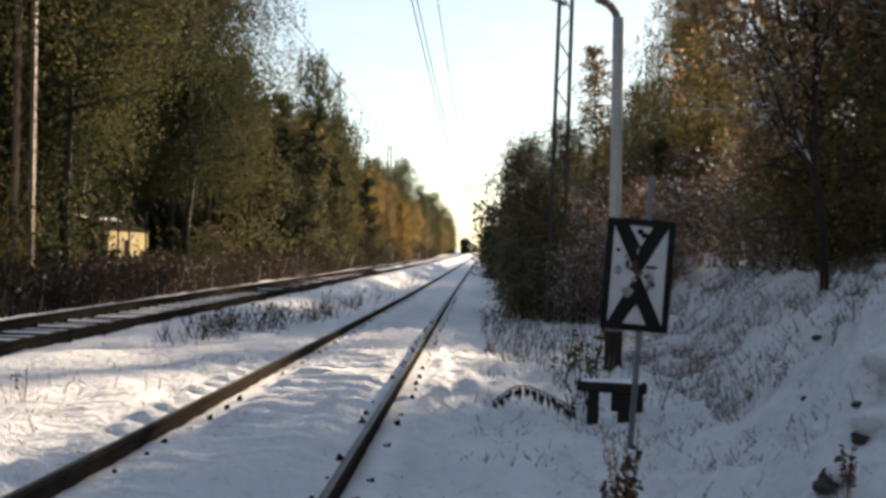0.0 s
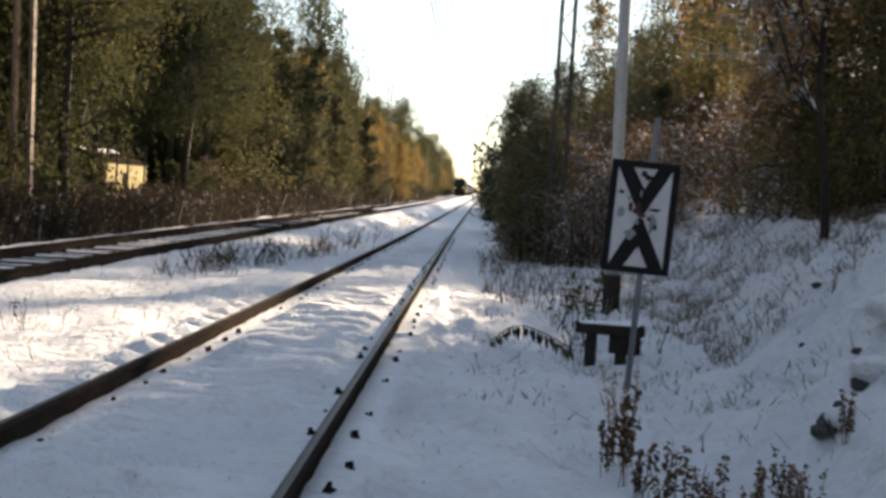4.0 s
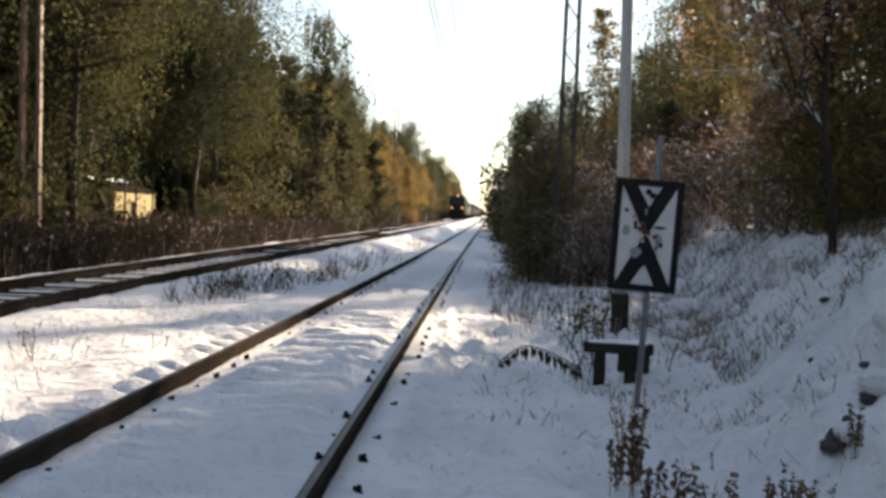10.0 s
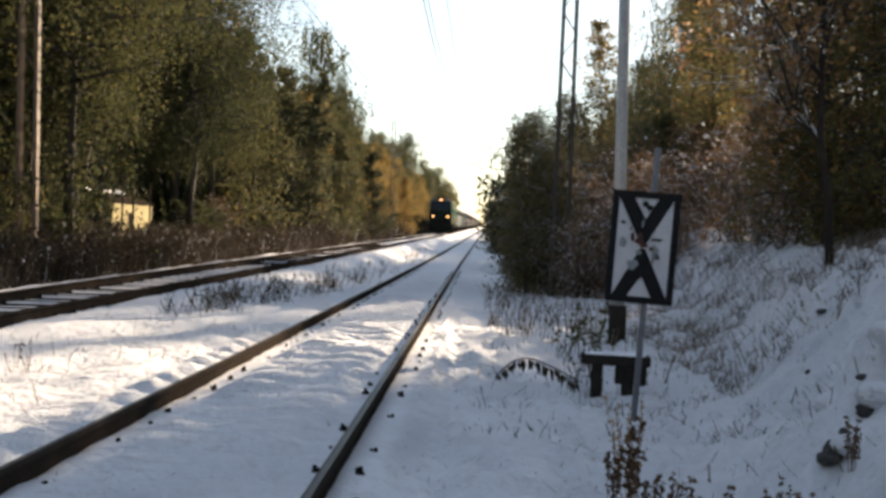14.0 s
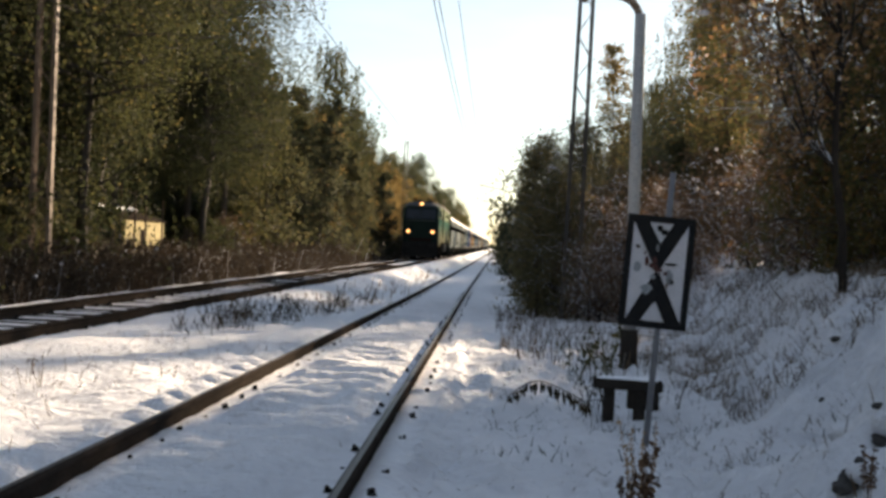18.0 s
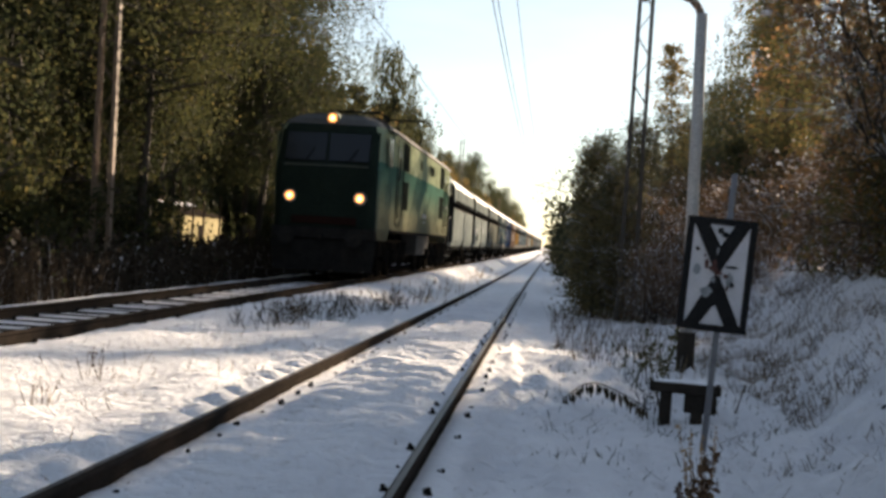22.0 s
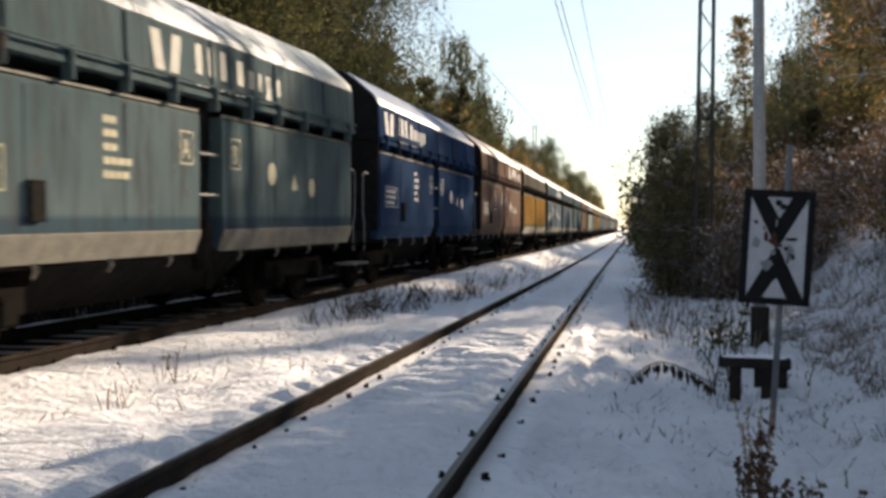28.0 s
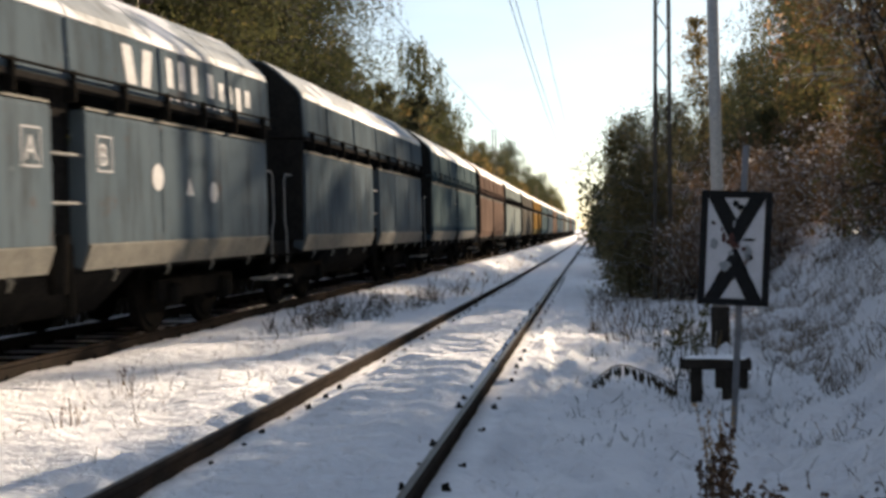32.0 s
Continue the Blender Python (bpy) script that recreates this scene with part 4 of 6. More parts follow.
SIGN_BROWN = worn("glazed_brown", (0.08, 0.035, 0.02), (0.12, 0.05, 0.03), 9, 0.25)
MAST_DARK = worn("dark_mast_steel", (0.05, 0.045, 0.04), (0.1, 0.088, 0.075), 5, 0.8, 0.0, 0.2, spec=0.2)
lattice_mast("rusty lattice catenary mast behind the far track", -9.38, 24.3, 9.5, 0.46, 0.4, lean=-0.4, arm=(3.0, 6.6))
lattice_mast("slim lattice catenary mast among the trackside shrubs", 2.05, 29.3, 9.6, 0.47, 0.38, lean=0.8, arm=(-1.1, 8.0), steel=MAST_DARK)
lattice_mast("distant lattice catenary mast above the trees", far_x(114) - 3.4, 114.0, 11.6, 0.5, 0.4, arm=(3.0, 7.0), steel=MAST_DARK)
lattice_mast("distant catenary mast with a slanting arm", near_x(96) + 3.4, 96.0, 8.6, 0.45, 0.38, arm=(-3.2, 6.6), steel=MAST_DARK)
lattice_mast("distant lattice catenary mast by the far track", far_x(190) - 3.2, 190.0, 9.0, 0.45, 0.38, arm=(3.0, 6.6))


def lamp_pole():
    t = thing("concrete_pole", "grey concrete pole with a dark painted foot and bracket", "pole", pose(2.02, 16.7, ground_z(2.02, 16.7) - 0.12, 0, -0.4, 0))
    bm = bmesh.new()
    rod(bm, (0, 0, 0), (0, 0, 5.17), 0.092, 0.078, 16)
    part("shaft", bm, CONCRETE, t, smooth=True)
    bm = bmesh.new()
    rod(bm, (0, 0, 0.1), (0, 0, 0.72), 0.13, 0.128, 16)
    part("foot_band", bm, WOOD_OLD, t, "black tarred sleeve round the foot", smooth=True)
    bm = bmesh.new()
    pts = [(0, 0, 5.07), (-0.04, 0, 5.24), (-0.14, 0, 5.36), (-0.32, 0, 5.44)]
    for a, b in zip(pts, pts[1:]):
        rod(bm, a, b, 0.055, n=10)
    part("bracket", bm, GALV, t, smooth=True)


lamp_pole()


# ---- the sign ----
SIGN_WHITE = worn("sign_white", (0.52, 0.51, 0.52), (0.66, 0.64, 0.66), 9, 0.5, bumps=0.1, spots=((0.3, 0.27, 0.25), 0.62))
SIGN_BLACK = worn("sign_black", (0.012, 0.012, 0.013), (0.022, 0.021, 0.021), 9, 0.8, bumps=0.1, spec=0.1)
SIGN_RUST = worn("sign_rust", (0.055, 0.018, 0.014), (0.11, 0.04, 0.028), 14, 0.8)
SIGN_GREY = worn("scraped_grey", (0.2, 0.22, 0.23), (0.3, 0.31, 0.32), 14, 0.7)
POST_GREY = worn("grey_post", (0.15, 0.15, 0.16), (0.24, 0.24, 0.25), 9, 0.6, 0.3)


def sign():
    W, H, b = 0.555, 0.92, 0.055
    t = thing("railway_sign", "weathered white sign board with a black cross and border", "sign", pose(1.365, 9.72, 1.105, 0, 3.4, -4))
    part("board", boxes((-W / 2 + 0.004, W / 2 - 0.004, 0, 0.02, -H / 2 + 0.004, H / 2 - 0.004)), SIGN_WHITE, t)
    for r in ((-W / 2, W / 2, -0.014, 0.024, H / 2 - b, H / 2), (-W / 2, W / 2, -0.014, 0.024, -H / 2, -H / 2 + b), (-W / 2, -W / 2 + b, -0.014, 0.024, -H / 2 + b, H / 2 - b), (W / 2 - b, W / 2, -0.014, 0.024, -H / 2 + b, H / 2 - b)):
        part("border", boxes(r, bevel=0.003), SIGN_BLACK, t, "black painted border")
    w2, h2, q = W / 2 - b, H / 2 - b, 0.125
    for s, tip, inner in ((1, 0.022, 0.235), (-1, -0.006, -0.228)):
        bm = bmesh.new()
        prism(bm, [(-w2, s * h2), (-w2 + q, s * h2), (0.005, inner), (w2 - q, s * h2), (w2, s * h2), (0.02, tip), (-0.02, tip)], -0.008, 0.001)
        part("cross_bar", bm, SIGN_BLACK, t, "black chevron of the cross")
    g = random.Random(4)

    def patch(x, z, w, h, mat, label):
        bm = bmesh.new()
        n = 13
        prism(bm, [(x + w / 2 * g.uniform(0.65, 1.15) * math.cos(a), z + h / 2 * g.uniform(0.65, 1.15) * math.sin(a)) for a in (2 * math.pi * k / n for k in range(n))], -0.0125, -0.004)
        part("paint_patch", bm, mat, t, label)

    for x, z, w, h in ((-0.11, 0.15, 0.02, 0.035), (-0.09, 0.08, 0.035, 0.1), (-0.045, 0.05, 0.06, 0.05), (-0.03, 0.09, 0.05, 0.06), (-0.01, 0.03, 0.05, 0.07), (0.02, 0.02, 0.05, 0.035), (-0.17, 0.195, 0.03, 0.03), (0.07, -0.005, 0.05, 0.04), (0.09, -0.1, 0.02, 0.05)):
        patch(x, z, w, h, SIGN_RUST, "flaking rusty red patch")
    for x, z, w, h in ((-0.165, 0.035, 0.07, 0.09), (-0.07, -0.14, 0.1, 0.1), (0.1, -0.03, 0.06, 0.12), (-0.015, 0.2, 0.02, 0.07), (-0.03, -0.04, 0.05, 0.04)):
        patch(x, z, w, h, SIGN_GREY, "scraped grey patch")
    for x, z, w, h in ((0.105, 0.072, 0.11, 0.026), (0.12, -0.07, 0.05, 0.05), (0.03, 0.33, 0.06, 0.05), (-0.01, 0.36, 0.05, 0.06), (-0.01, -0.24, 0.04, 0.04), (0.09, -0.17, 0.03, 0.05), (-0.18, 0.2, 0.03, 0.03)):
        patch(x, z, w, h, SIGN_BLACK, "smeared black paint")
    bm = bmesh.new()
    rod(bm, (0.055, 0.05, -1.62), (0.055, 0.05, 0.83), 0.026, n=12)
    part("post", bm, POST_GREY, t, "thin grey steel post", smooth=True)
    for z in (-0.28, 0.28):
        part("clamp", boxes((-0.02, 0.13, 0.018, 0.08, z - 0.02, z + 0.02), bevel=0.004), POST_GREY, t)


sign()


# ---- an old plank on two stumps beside the sign ----
def plank_stand():
    x, y = 1.36, 11.35
    z = ground_z(x, y, False)
    t = thing("plank_stand", "dark old plank on two short posts with snow", "stand", pose(x, y, z, 0, 1, -5))
    part("plank", boxes((-0.33, 0.33, -0.11, 0.11, 0.3, 0.4), bevel=0.012), WOOD_OLD, t)
    for s in (-0.17, 0.12):
        part("post", boxes((s - 0.055, s + 0.055, -0.06, 0.06, -0.2, 0.3), bevel=0.01), WOOD_OLD, t)
    part("crossbeam", boxes((0.0, 0.3, -0.05, 0.05, 0.12, 0.3), bevel=0.01), WOOD_OLD, t)
    bm = bmesh.new()
    bmesh.ops.create_grid(bm, x_segments=14, y_segments=5, size=0.5)
    for v in bm.verts:
        v.co.x *= 0.6
        v.co.y *= 0.2
        e = max(0.0, 1 - (abs(v.co.x) / 0.31) ** 4) * max(0.0, 1 - (abs(v.co.y) / 0.105) ** 4)
        v.co.z = 0.396 + 0.035 * e * (0.7 + noise.noise((v.co.x * 9, v.co.y * 9, 2)))
    part("snow_cap", bm, SNOWCAP, t, "thin uneven snow on the plank", smooth=True)


plank_stand()


# ---- stones showing through the snow of the bank ----
STONE = worn("dark_stone", (0.03, 0.028, 0.027), (0.075, 0.07, 0.065), 5, 0.9, bumps=0.6)
for k, (x, y, r) in enumerate(((1.97, 6.3, 0.075), (1.88, 6.24, 0.055), (2.04, 6.36, 0.05), (2.2, 6.62, 0.06), (2.28, 6.68, 0.045), (2.3, 7.0, 0.035), (2.84, 10.05, 0.04), (3.3, 11.3, 0.04))):
    bm = bmesh.new()
    bmesh.ops.create_icosphere(bm, subdivisions=3, radius=r)
    for v in bm.verts:
        v.co *= 1 + 0.55 * noise.noise(v.co * 12 + Vector((k * 3.1, 0, 0))) + 0.2 * noise.noise(v.co * 34)
        v.co.z *= 0.65
        v.co.x *= 1.25
    ob = part("stone", bm, STONE)
    ob.matrix_basis = pose(x, y, ground_z(x, y) - 0.012, 10, -10, 40 * k)
    tagged(ob, "dark rough stone bared in the snowy bank", "stone", "stones in the bank")
for k, (x, y, r) in enumerate(((1.2, 5.3, 0.13), (1.38, 5.25, 0.11), (2.0, 6.2, 0.11), (2.28, 6.6, 0.14), (2.5, 6.95, 0.17), (2.36, 6.3, 0.13), (2.3, 7.55, 0.12))):
    bm = bmesh.new()
    bmesh.ops.create_icosphere(bm, subdivisions=4, radius=r)
    for v in bm.verts:
        v.co *= 1 + 0.3 * noise.noise(v.co * 4 + Vector((k * 5.3, 0, 0))) + 0.06 * noise.noise(v.co * 22)
        v.co.z *= 0.55
    ob = part("snow_mound", bm, SNOW, smooth=True)
    ob.matrix_basis = pose(x, y, ground_z(x, y) - 0.03, 0, 0, 50 * k)
    tagged(ob, "lumpy mound of snow on the bank", "snow mound", "snow mounds")


# ---- the yellow shed behind the far track ----
PLASTER = worn("yellow_plaster", (0.36, 0.29, 0.11), (0.46, 0.37, 0.16), 1.5, 0.9, spots=((0.28, 0.23, 0.12), 0.55))


def shed():
    x, y = -15.6, 50.0
    t = thing("garden_shed", "long yellow plastered shed with a snowy roof, half hidden by weeds", "shed", pose(x, y, ground_z(x, y, False) - 0.45, 0, 0, -4))
    part("wall", prism(bmesh.new(), [(-3.0, -0.3), (0, -0.3), (0, 2.3), (-1.5, 2.75), (-3.0, 2.25)], 0, 4.9), PLASTER, t)
    part("roof", prism(bmesh.new(), [(-3.25, 2.15), (-1.5, 2.77), (0.06, 2.31), (0.06, 2.35), (-1.5, 2.84), (-3.25, 2.23)], -0.2, 5.1), RUST, t)
    part("roof_snow", prism(bmesh.new(), [(-3.25, 2.235), (-1.5, 2.845), (-1.3, 2.785), (-1.5, 2.95), (-3.22, 2.35)], -0.18, 5.08), SNOWCAP, t, "snow lying on the roof")
    part("gable_board", boxes((-2.6, -0.7, -0.03, -0.006, 0.2, 1.7), bevel=0.008), WOOD_OLD, t, "grey boarded gable hatch")
    for yy in (1.9,):
        part("window", boxes((0.004, 0.03, yy, yy + 0.5, 1.3, 1.9), bevel=0.006), WOOD_OLD, t, "shuttered window")


shed()
for k, (x, h) in enumerate(((-14.35, 2.3), (-13.85, 2.5), (-13.4, 2.3), (-13.05, 2.2), (-14.9, 2.1), (-12.6, 2.0))):
    y = 43.5 + 0.3 * k
    bm = bmesh.new()
    rod(bm, (0, 0, -0.2), (0.02 * (k % 3 - 1), 0, h + 0.7), 0.045, 0.04, 7)
    me = bpy.data.meshes.new("fence_post")
    bm.to_mesh(me)
    bm.free()
    me.materials.append(GALV)
    ob = tagged(new("fence_post", me), "thin weathered wooden fence post", "fence post", "fence posts")
    ob.matrix_basis = pose(x, y, ground_z(x, y, False), 0, 0, 0)


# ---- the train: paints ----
# black parts; on wagon ends and underframes the colour also paints in shade
BLACK = worn("black_and_shade", (0.012, 0.012, 0.012), (0.026, 0.024, 0.022), 3, 0.95, spec=0.0)
# grime, made darker still so the undercarriage shade sits in the colour
SHADED_GRIME = worn("grimy_shaded_iron", (0.008, 0.0077, 0.007), (0.017, 0.0152, 0.0132), 4, 0.95, spots=((0.025, 0.02, 0.016), 0.68), spec=0.0)
GLASS = material("cab_glass", (0.012, 0.014, 0.016), 0.12)
GLASS.node_tree.nodes["Principled BSDF"].inputs["Specular IOR Level"].default_value = 0.25
ALU = worn("window_frame_metal", (0.16, 0.165, 0.15), (0.24, 0.24, 0.22), 8, 0.55, 0.3)
GRILLE = worn("dark_grille", (0.01, 0.013, 0.011), (0.02, 0.024, 0.021), 12, 0.9, spec=0.0)
RED_BEAM = worn("dull_red", (0.018, 0.009, 0.007), (0.028, 0.013, 0.01), 5, 0.9, spec=0.0)
ROOF_GREY = worn("roof_grey", (0.05, 0.05, 0.047), (0.1, 0.095, 0.088), 2, 0.8, spec=0.2)
CREAM_MARK = worn("cream_marking", (0.3, 0.28, 0.19), (0.45, 0.42, 0.3), 12, 0.7, spec=0.1)
FADED_MARK = worn("faded_marking", (0.16, 0.175, 0.165), (0.24, 0.25, 0.22), 9, 0.75)
WHITE_MARK = worn("white_marking", (0.33, 0.34, 0.34), (0.5, 0.5, 0.5), 12, 0.7, spec=0.1)
STEP_WHITE = worn("white_step", (0.12, 0.12, 0.115), (0.26, 0.26, 0.245), 10, 0.8, spec=0.1)


def glow(name, col, power):
    m = material(name, col, 0.4)
    b = m.node_tree.nodes["Principled BSDF"]
    b.inputs["Emission Color"].default_value = (*col, 1)
    b.inputs["Emission Strength"].default_value = power
    return m


HEADLIGHT = glow("headlight_glow", (1.0, 0.4, 0.13), 0.75)
LAMP_CORE = glow("headlight_core", (1.0, 0.55, 0.22), 2.6)


def livery():
    """Lime above, a green band that fades below, cream underneath; grime towards the skirt."""
    m = material("loco_livery", (0.4, 0.46, 0.28), 0.6)
    m.node_tree.nodes["Principled BSDF"].inputs["Specular IOR Level"].default_value = 0.0
    nt = m.node_tree
    tc = nt.nodes.new("ShaderNodeTexCoord")
    sep = nt.nodes.new("ShaderNodeSeparateXYZ")
    nt.links.new(tc.outputs["Object"], sep.inputs["Vector"])
    mr = nt.nodes.new("ShaderNodeMapRange")
    mr.inputs["From Min"].default_value, mr.inputs["From Max"].default_value = 1.2, 4.2
    nt.links.new(sep.outputs["Z"], mr.inputs["Value"])
    c = ramp(m, mr.outputs["Result"], [(0.0, (0.13, 0.125, 0.085)), (0.2, (0.16, 0.165, 0.11)), (0.32, (0.13, 0.165, 0.115)), (0.5, (0.07, 0.14, 0.105)), (0.628, (0.055, 0.13, 0.1)), (0.64, (0.24, 0.28, 0.18))])
    f = noise_of(m, 2.2, 7, stretch=(1, 0.7, 2.5))
    dirt = ramp(m, f, [(0.5, (0, 0, 0)), (0.78, (0.45, 0.45, 0.45))])
    c = mix(m, dirt, c, (0.05, 0.05, 0.04))
    colour(m, c)
    bump(m, noise_of(m, 1.1, 2), 0.12, 0.02)
    return m


LIVERY = livery()
# cab front green taken near black, its shade put into the colour
FRONT_SHADE_GREEN = worn("cab_shaded_green", (0.009, 0.015, 0.0115), (0.015, 0.024, 0.018), 2, 0.8, spec=0.05)
FRONT_TRIM = worn("cab_trim", (0.05, 0.058, 0.05), (0.08, 0.09, 0.076), 4, 0.8, spec=0.1)
FRONT_LIGHT = worn("cab_pale_green", (0.12, 0.15, 0.1), (0.17, 0.2, 0.13), 2, 0.7, spec=0.1)


def wheel(parent, x, y, r):
    bm = bmesh.new()
    s = 1 if x > 0 else -1
    rod(bm, (x, y, r), (x + s * 0.13, y, r), r, n=24)
    rod(bm, (x + s * 0.13, y, r), (x + s * 0.15, y, r), r * 0.82, r * 0.8, 24)
    rod(bm, (x + s * 0.15, y, r), (x + s * 0.27, y, r), 0.14, 0.12, 12)
    part("wheel", bm, SHADED_GRIME, parent)


def buffer(parent, x, y, z, way):
    bm = bmesh.new()
    rod(bm, (x, y, z), (x, y + way * 0.38, z), 0.11, 0.1, 14)
    rod(bm, (x, y + way * 0.38, z), (x, y + way * 0.44, z), 0.23, 0.22, 18)
    part("buffer", bm, DARKIRON, parent)


def bars(parent, x, y, z, n, w, h, gap, mat, name="marking", rnd=None):
    """A row of plain bars on a side that faces +x."""
    g = rnd or random.Random(1)
    for k in range(n):
        bw = w * g.uniform(0.7, 1.15)
        part(name, boxes((x, x + 0.004, y, y + bw, z, z + h)), mat, parent)
        y += bw + gap


def build_loco():
    t = thing("locomotive", "green and cream electric freight locomotive with lit headlights", "locomotive")
    L = 18.6
    LOW, EAVE = 1.34, 4.03
    part("body", prism(bmesh.new(), [(-1.5, LOW), (1.5, LOW), (1.5, EAVE - 0.02), (1.44, EAVE), (-1.44, EAVE), (-1.5, EAVE - 0.02)], 1.15, L - 1.15), LIVERY, t)
    part("roof", prism(bmesh.new(), [(-1.46, EAVE + 0.002), (1.46, EAVE + 0.002), (1.38, EAVE + 0.14), (1.05, EAVE + 0.29), (0.5, EAVE + 0.36), (-0.5, EAVE + 0.36), (-1.05, EAVE + 0.29), (-1.38, EAVE + 0.14)], 0.85, L - 0.85), ROOF_GREY, t)
    for s in (-1, 1):
        part("gutter", boxes((*sorted((s * 1.46, s * 1.535)), 0.6, L - 0.6, EAVE - 0.05, EAVE)), ROOF_GREY, t)

    def side_plate(side, out, y0, y1, z0, z1, bevel=0.0, depth=0.016):
        return boxes((*sorted((side * (out - depth), side * out)), y0, y1, z0, z1), bevel=bevel)

    # cabs: rounded corners, a bowed front, the windscreen raked above a belt
    for end in (0, 1):
        s, o = (1, 0.0) if not end else (-1, L)

        def ring(w, front, r=0.34):
            out = [(-w, 1.16)]
            w, front = w - 0.1, front - 0.3
            out += [(-w + r - r * math.cos(a), front + r - r * math.sin(a)) for a in (math.pi / 2 * k / 5 for k in range(6))]
            out += [(0.0, front - 0.05)]
            out += [(-x, y) for x, y in out[6::-1]]
            return out

        def nose(bm, rows):
            rings = [[bm.verts.new((x, o + s * y, z)) for x, y in points] for z, points in rows]
            for a, b in zip(rings, rings[1:]):
                n = len(a)
                for k in range(n):
                    bm.faces.new((a[k], a[(k + 1) % n], b[(k + 1) % n], b[k]))
            bm.faces.new(rings[0][::-1])
            bm.faces.new(rings[-1])
            bmesh.ops.recalc_face_normals(bm, faces=bm.faces)
            return bm

        cab = part("cab", nose(bmesh.new(), [(1.05, ring(1.45, 0.06, 0.4)), (LOW, ring(1.5, 0.0)), (2.88, ring(1.5, -0.02)), (2.96, ring(1.5, 0.01)), (3.86, ring(1.47, 0.32, 0.36)), (EAVE, ring(1.42, 0.42, 0.38)), (EAVE + 0.16, ring(1.3, 0.6, 0.4)), (EAVE + 0.3, ring(0.95, 0.9, 0.2))]), [LIVERY, FRONT_SHADE_GREEN, ROOF_GREY], t)
        # faces turned forward get the shade-darkened green
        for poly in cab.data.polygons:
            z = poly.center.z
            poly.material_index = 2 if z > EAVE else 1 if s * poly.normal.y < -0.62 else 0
        part("belt_trim", boxes((-1.1, 1.1, *sorted((o - s * 0.375, o - s * 0.31)), 2.9, 2.95)), FRONT_TRIM, t, "pale trim strip below the windscreen")
        for x0, x1 in ((-1.1, -0.04), (0.04, 1.1)):
            bm = bmesh.new()
            vs = [bm.verts.new((x, o + s * y, z)) for x, y, z in ((x0, -0.28, 3.03), (x1, -0.28, 3.03), (x1, -0.038, 3.76), (x0, -0.038, 3.76))]
            vs += [bm.verts.new(v.co + Vector((0, -s * 0.065, 0.02))) for v in vs]
            for q in ((0, 1, 2, 3), (4, 5, 6, 7), (0, 1, 5, 4), (1, 2, 6, 5), (2, 3, 7, 6), (3, 0, 4, 7)):
                bm.faces.new([vs[i] for i in q])
            bmesh.ops.recalc_face_normals(bm, faces=bm.faces)
            part("windscreen", bm, GLASS, t, "dark windscreen pane")
            xm = (x0 + x1) / 2
            bm = bmesh.new()
            rod(bm, (xm, o - s * 0.37, 3.02), (xm + 0.25, o - s * 0.28, 3.4), 0.012, n=5)
            part("wiper", bm, BLACK, t)
        for side in (-1, 1):
            y0, y1 = sorted((o + s * 0.52, o + s * 1.2))
            part("cab_window", side_plate(side, 1.512, y0, y1, 3.08, 3.78, 0.006, 0.03), GLASS, t, "dark cab side window")
            for ya, yb in ((y0 - 0.055, y0 - 0.004), (y1 + 0.004, y1 + 0.055)):
                part("window_frame", side_plate(side, 1.516, ya, yb, 3.03, 3.83, 0.0, 0.03), FRONT_LIGHT, t)
            part("window_frame", side_plate(side, 1.516, y0 - 0.003, y1 + 0.003, 3.03, 3.076, 0.0, 0.03), FRONT_LIGHT, t)
            y0, y1 = sorted((o + s * 2.24, o + s * 3.02))
            door = part("cab_door", side_plate(side, 1.508, y0, y1, 1.62, 3.86, 0.005), LIVERY, t, "narrow cab door")
            part("door_window", side_plate(side, 1.516, y0 + 0.2, y1 - 0.2, 2.8, 3.66, 0.005), GLASS, door)
            part("door_handle", side_plate(side, 1.535, y0 + 0.1, y0 + 0.14, 2.3, 2.5, 0.0, 0.03), ALU, door)
            for yy in (y0 - 0.06, y1 + 0.06):
                bm = bmesh.new()
                rod(bm, (side * 1.56, yy, 1.7), (side * 1.56, yy, 3.4), 0.018, n=8)
                part("handrail", bm, DARKIRON, t)
                part("door_gap", side_plate(side, 1.51, yy - 0.055, yy + 0.055, 1.5, 3.9), BLACK, t)
            part("step_hole", side_plate(side, 1.506, (y0 + y1) / 2 - 0.12, (y0 + y1) / 2 + 0.12, 1.42, 1.57), BLACK, t, "dark step recess below the door")
            for z in (0.62, 0.95):
                part("step", boxes((*sorted((side * 1.25, side * 1.47)), (y0 + y1) / 2 - 0.22, (y0 + y1) / 2 + 0.22, z, z + 0.03)), SHADED_GRIME, t)
        for x, z in ((-0.92, 2.1), (0.92, 2.1), (0, 4.2)):
            y = o - s * (0.32 if z < 3 else -0.2)
            bm = bmesh.new()
            rod(bm, (x, y + s * 0.25, z), (x, y - s * 0.06, z), 0.19, 0.17, 20)
            lamp = part("headlamp", bm, ALU if z < 3 else FRONT_LIGHT, t, "round chrome-rimmed headlamp")
            bm = bmesh.new()
            rod(bm, (x, y - s * 0.055, z), (x, y - s * 0.075, z), 0.125, 0.11, 18)
            part("lens", bm, GLASS if end else HEADLIGHT, lamp, "" if end else "glowing amber lens")
            if not end:
                bm = bmesh.new()
                rod(bm, (x, y - s * 0.07, z), (x, y - s * 0.09, z), 0.07, 0.05, 14)
                part("bulb", bm, LAMP_CORE, lamp, "bright warm bulb")
        part("buffer_beam", boxes((-1.35, 1.35, *sorted((o - s * 0.38, o + s * 0.1)), 1.02, 1.32), bevel=0.02), BLACK, t)
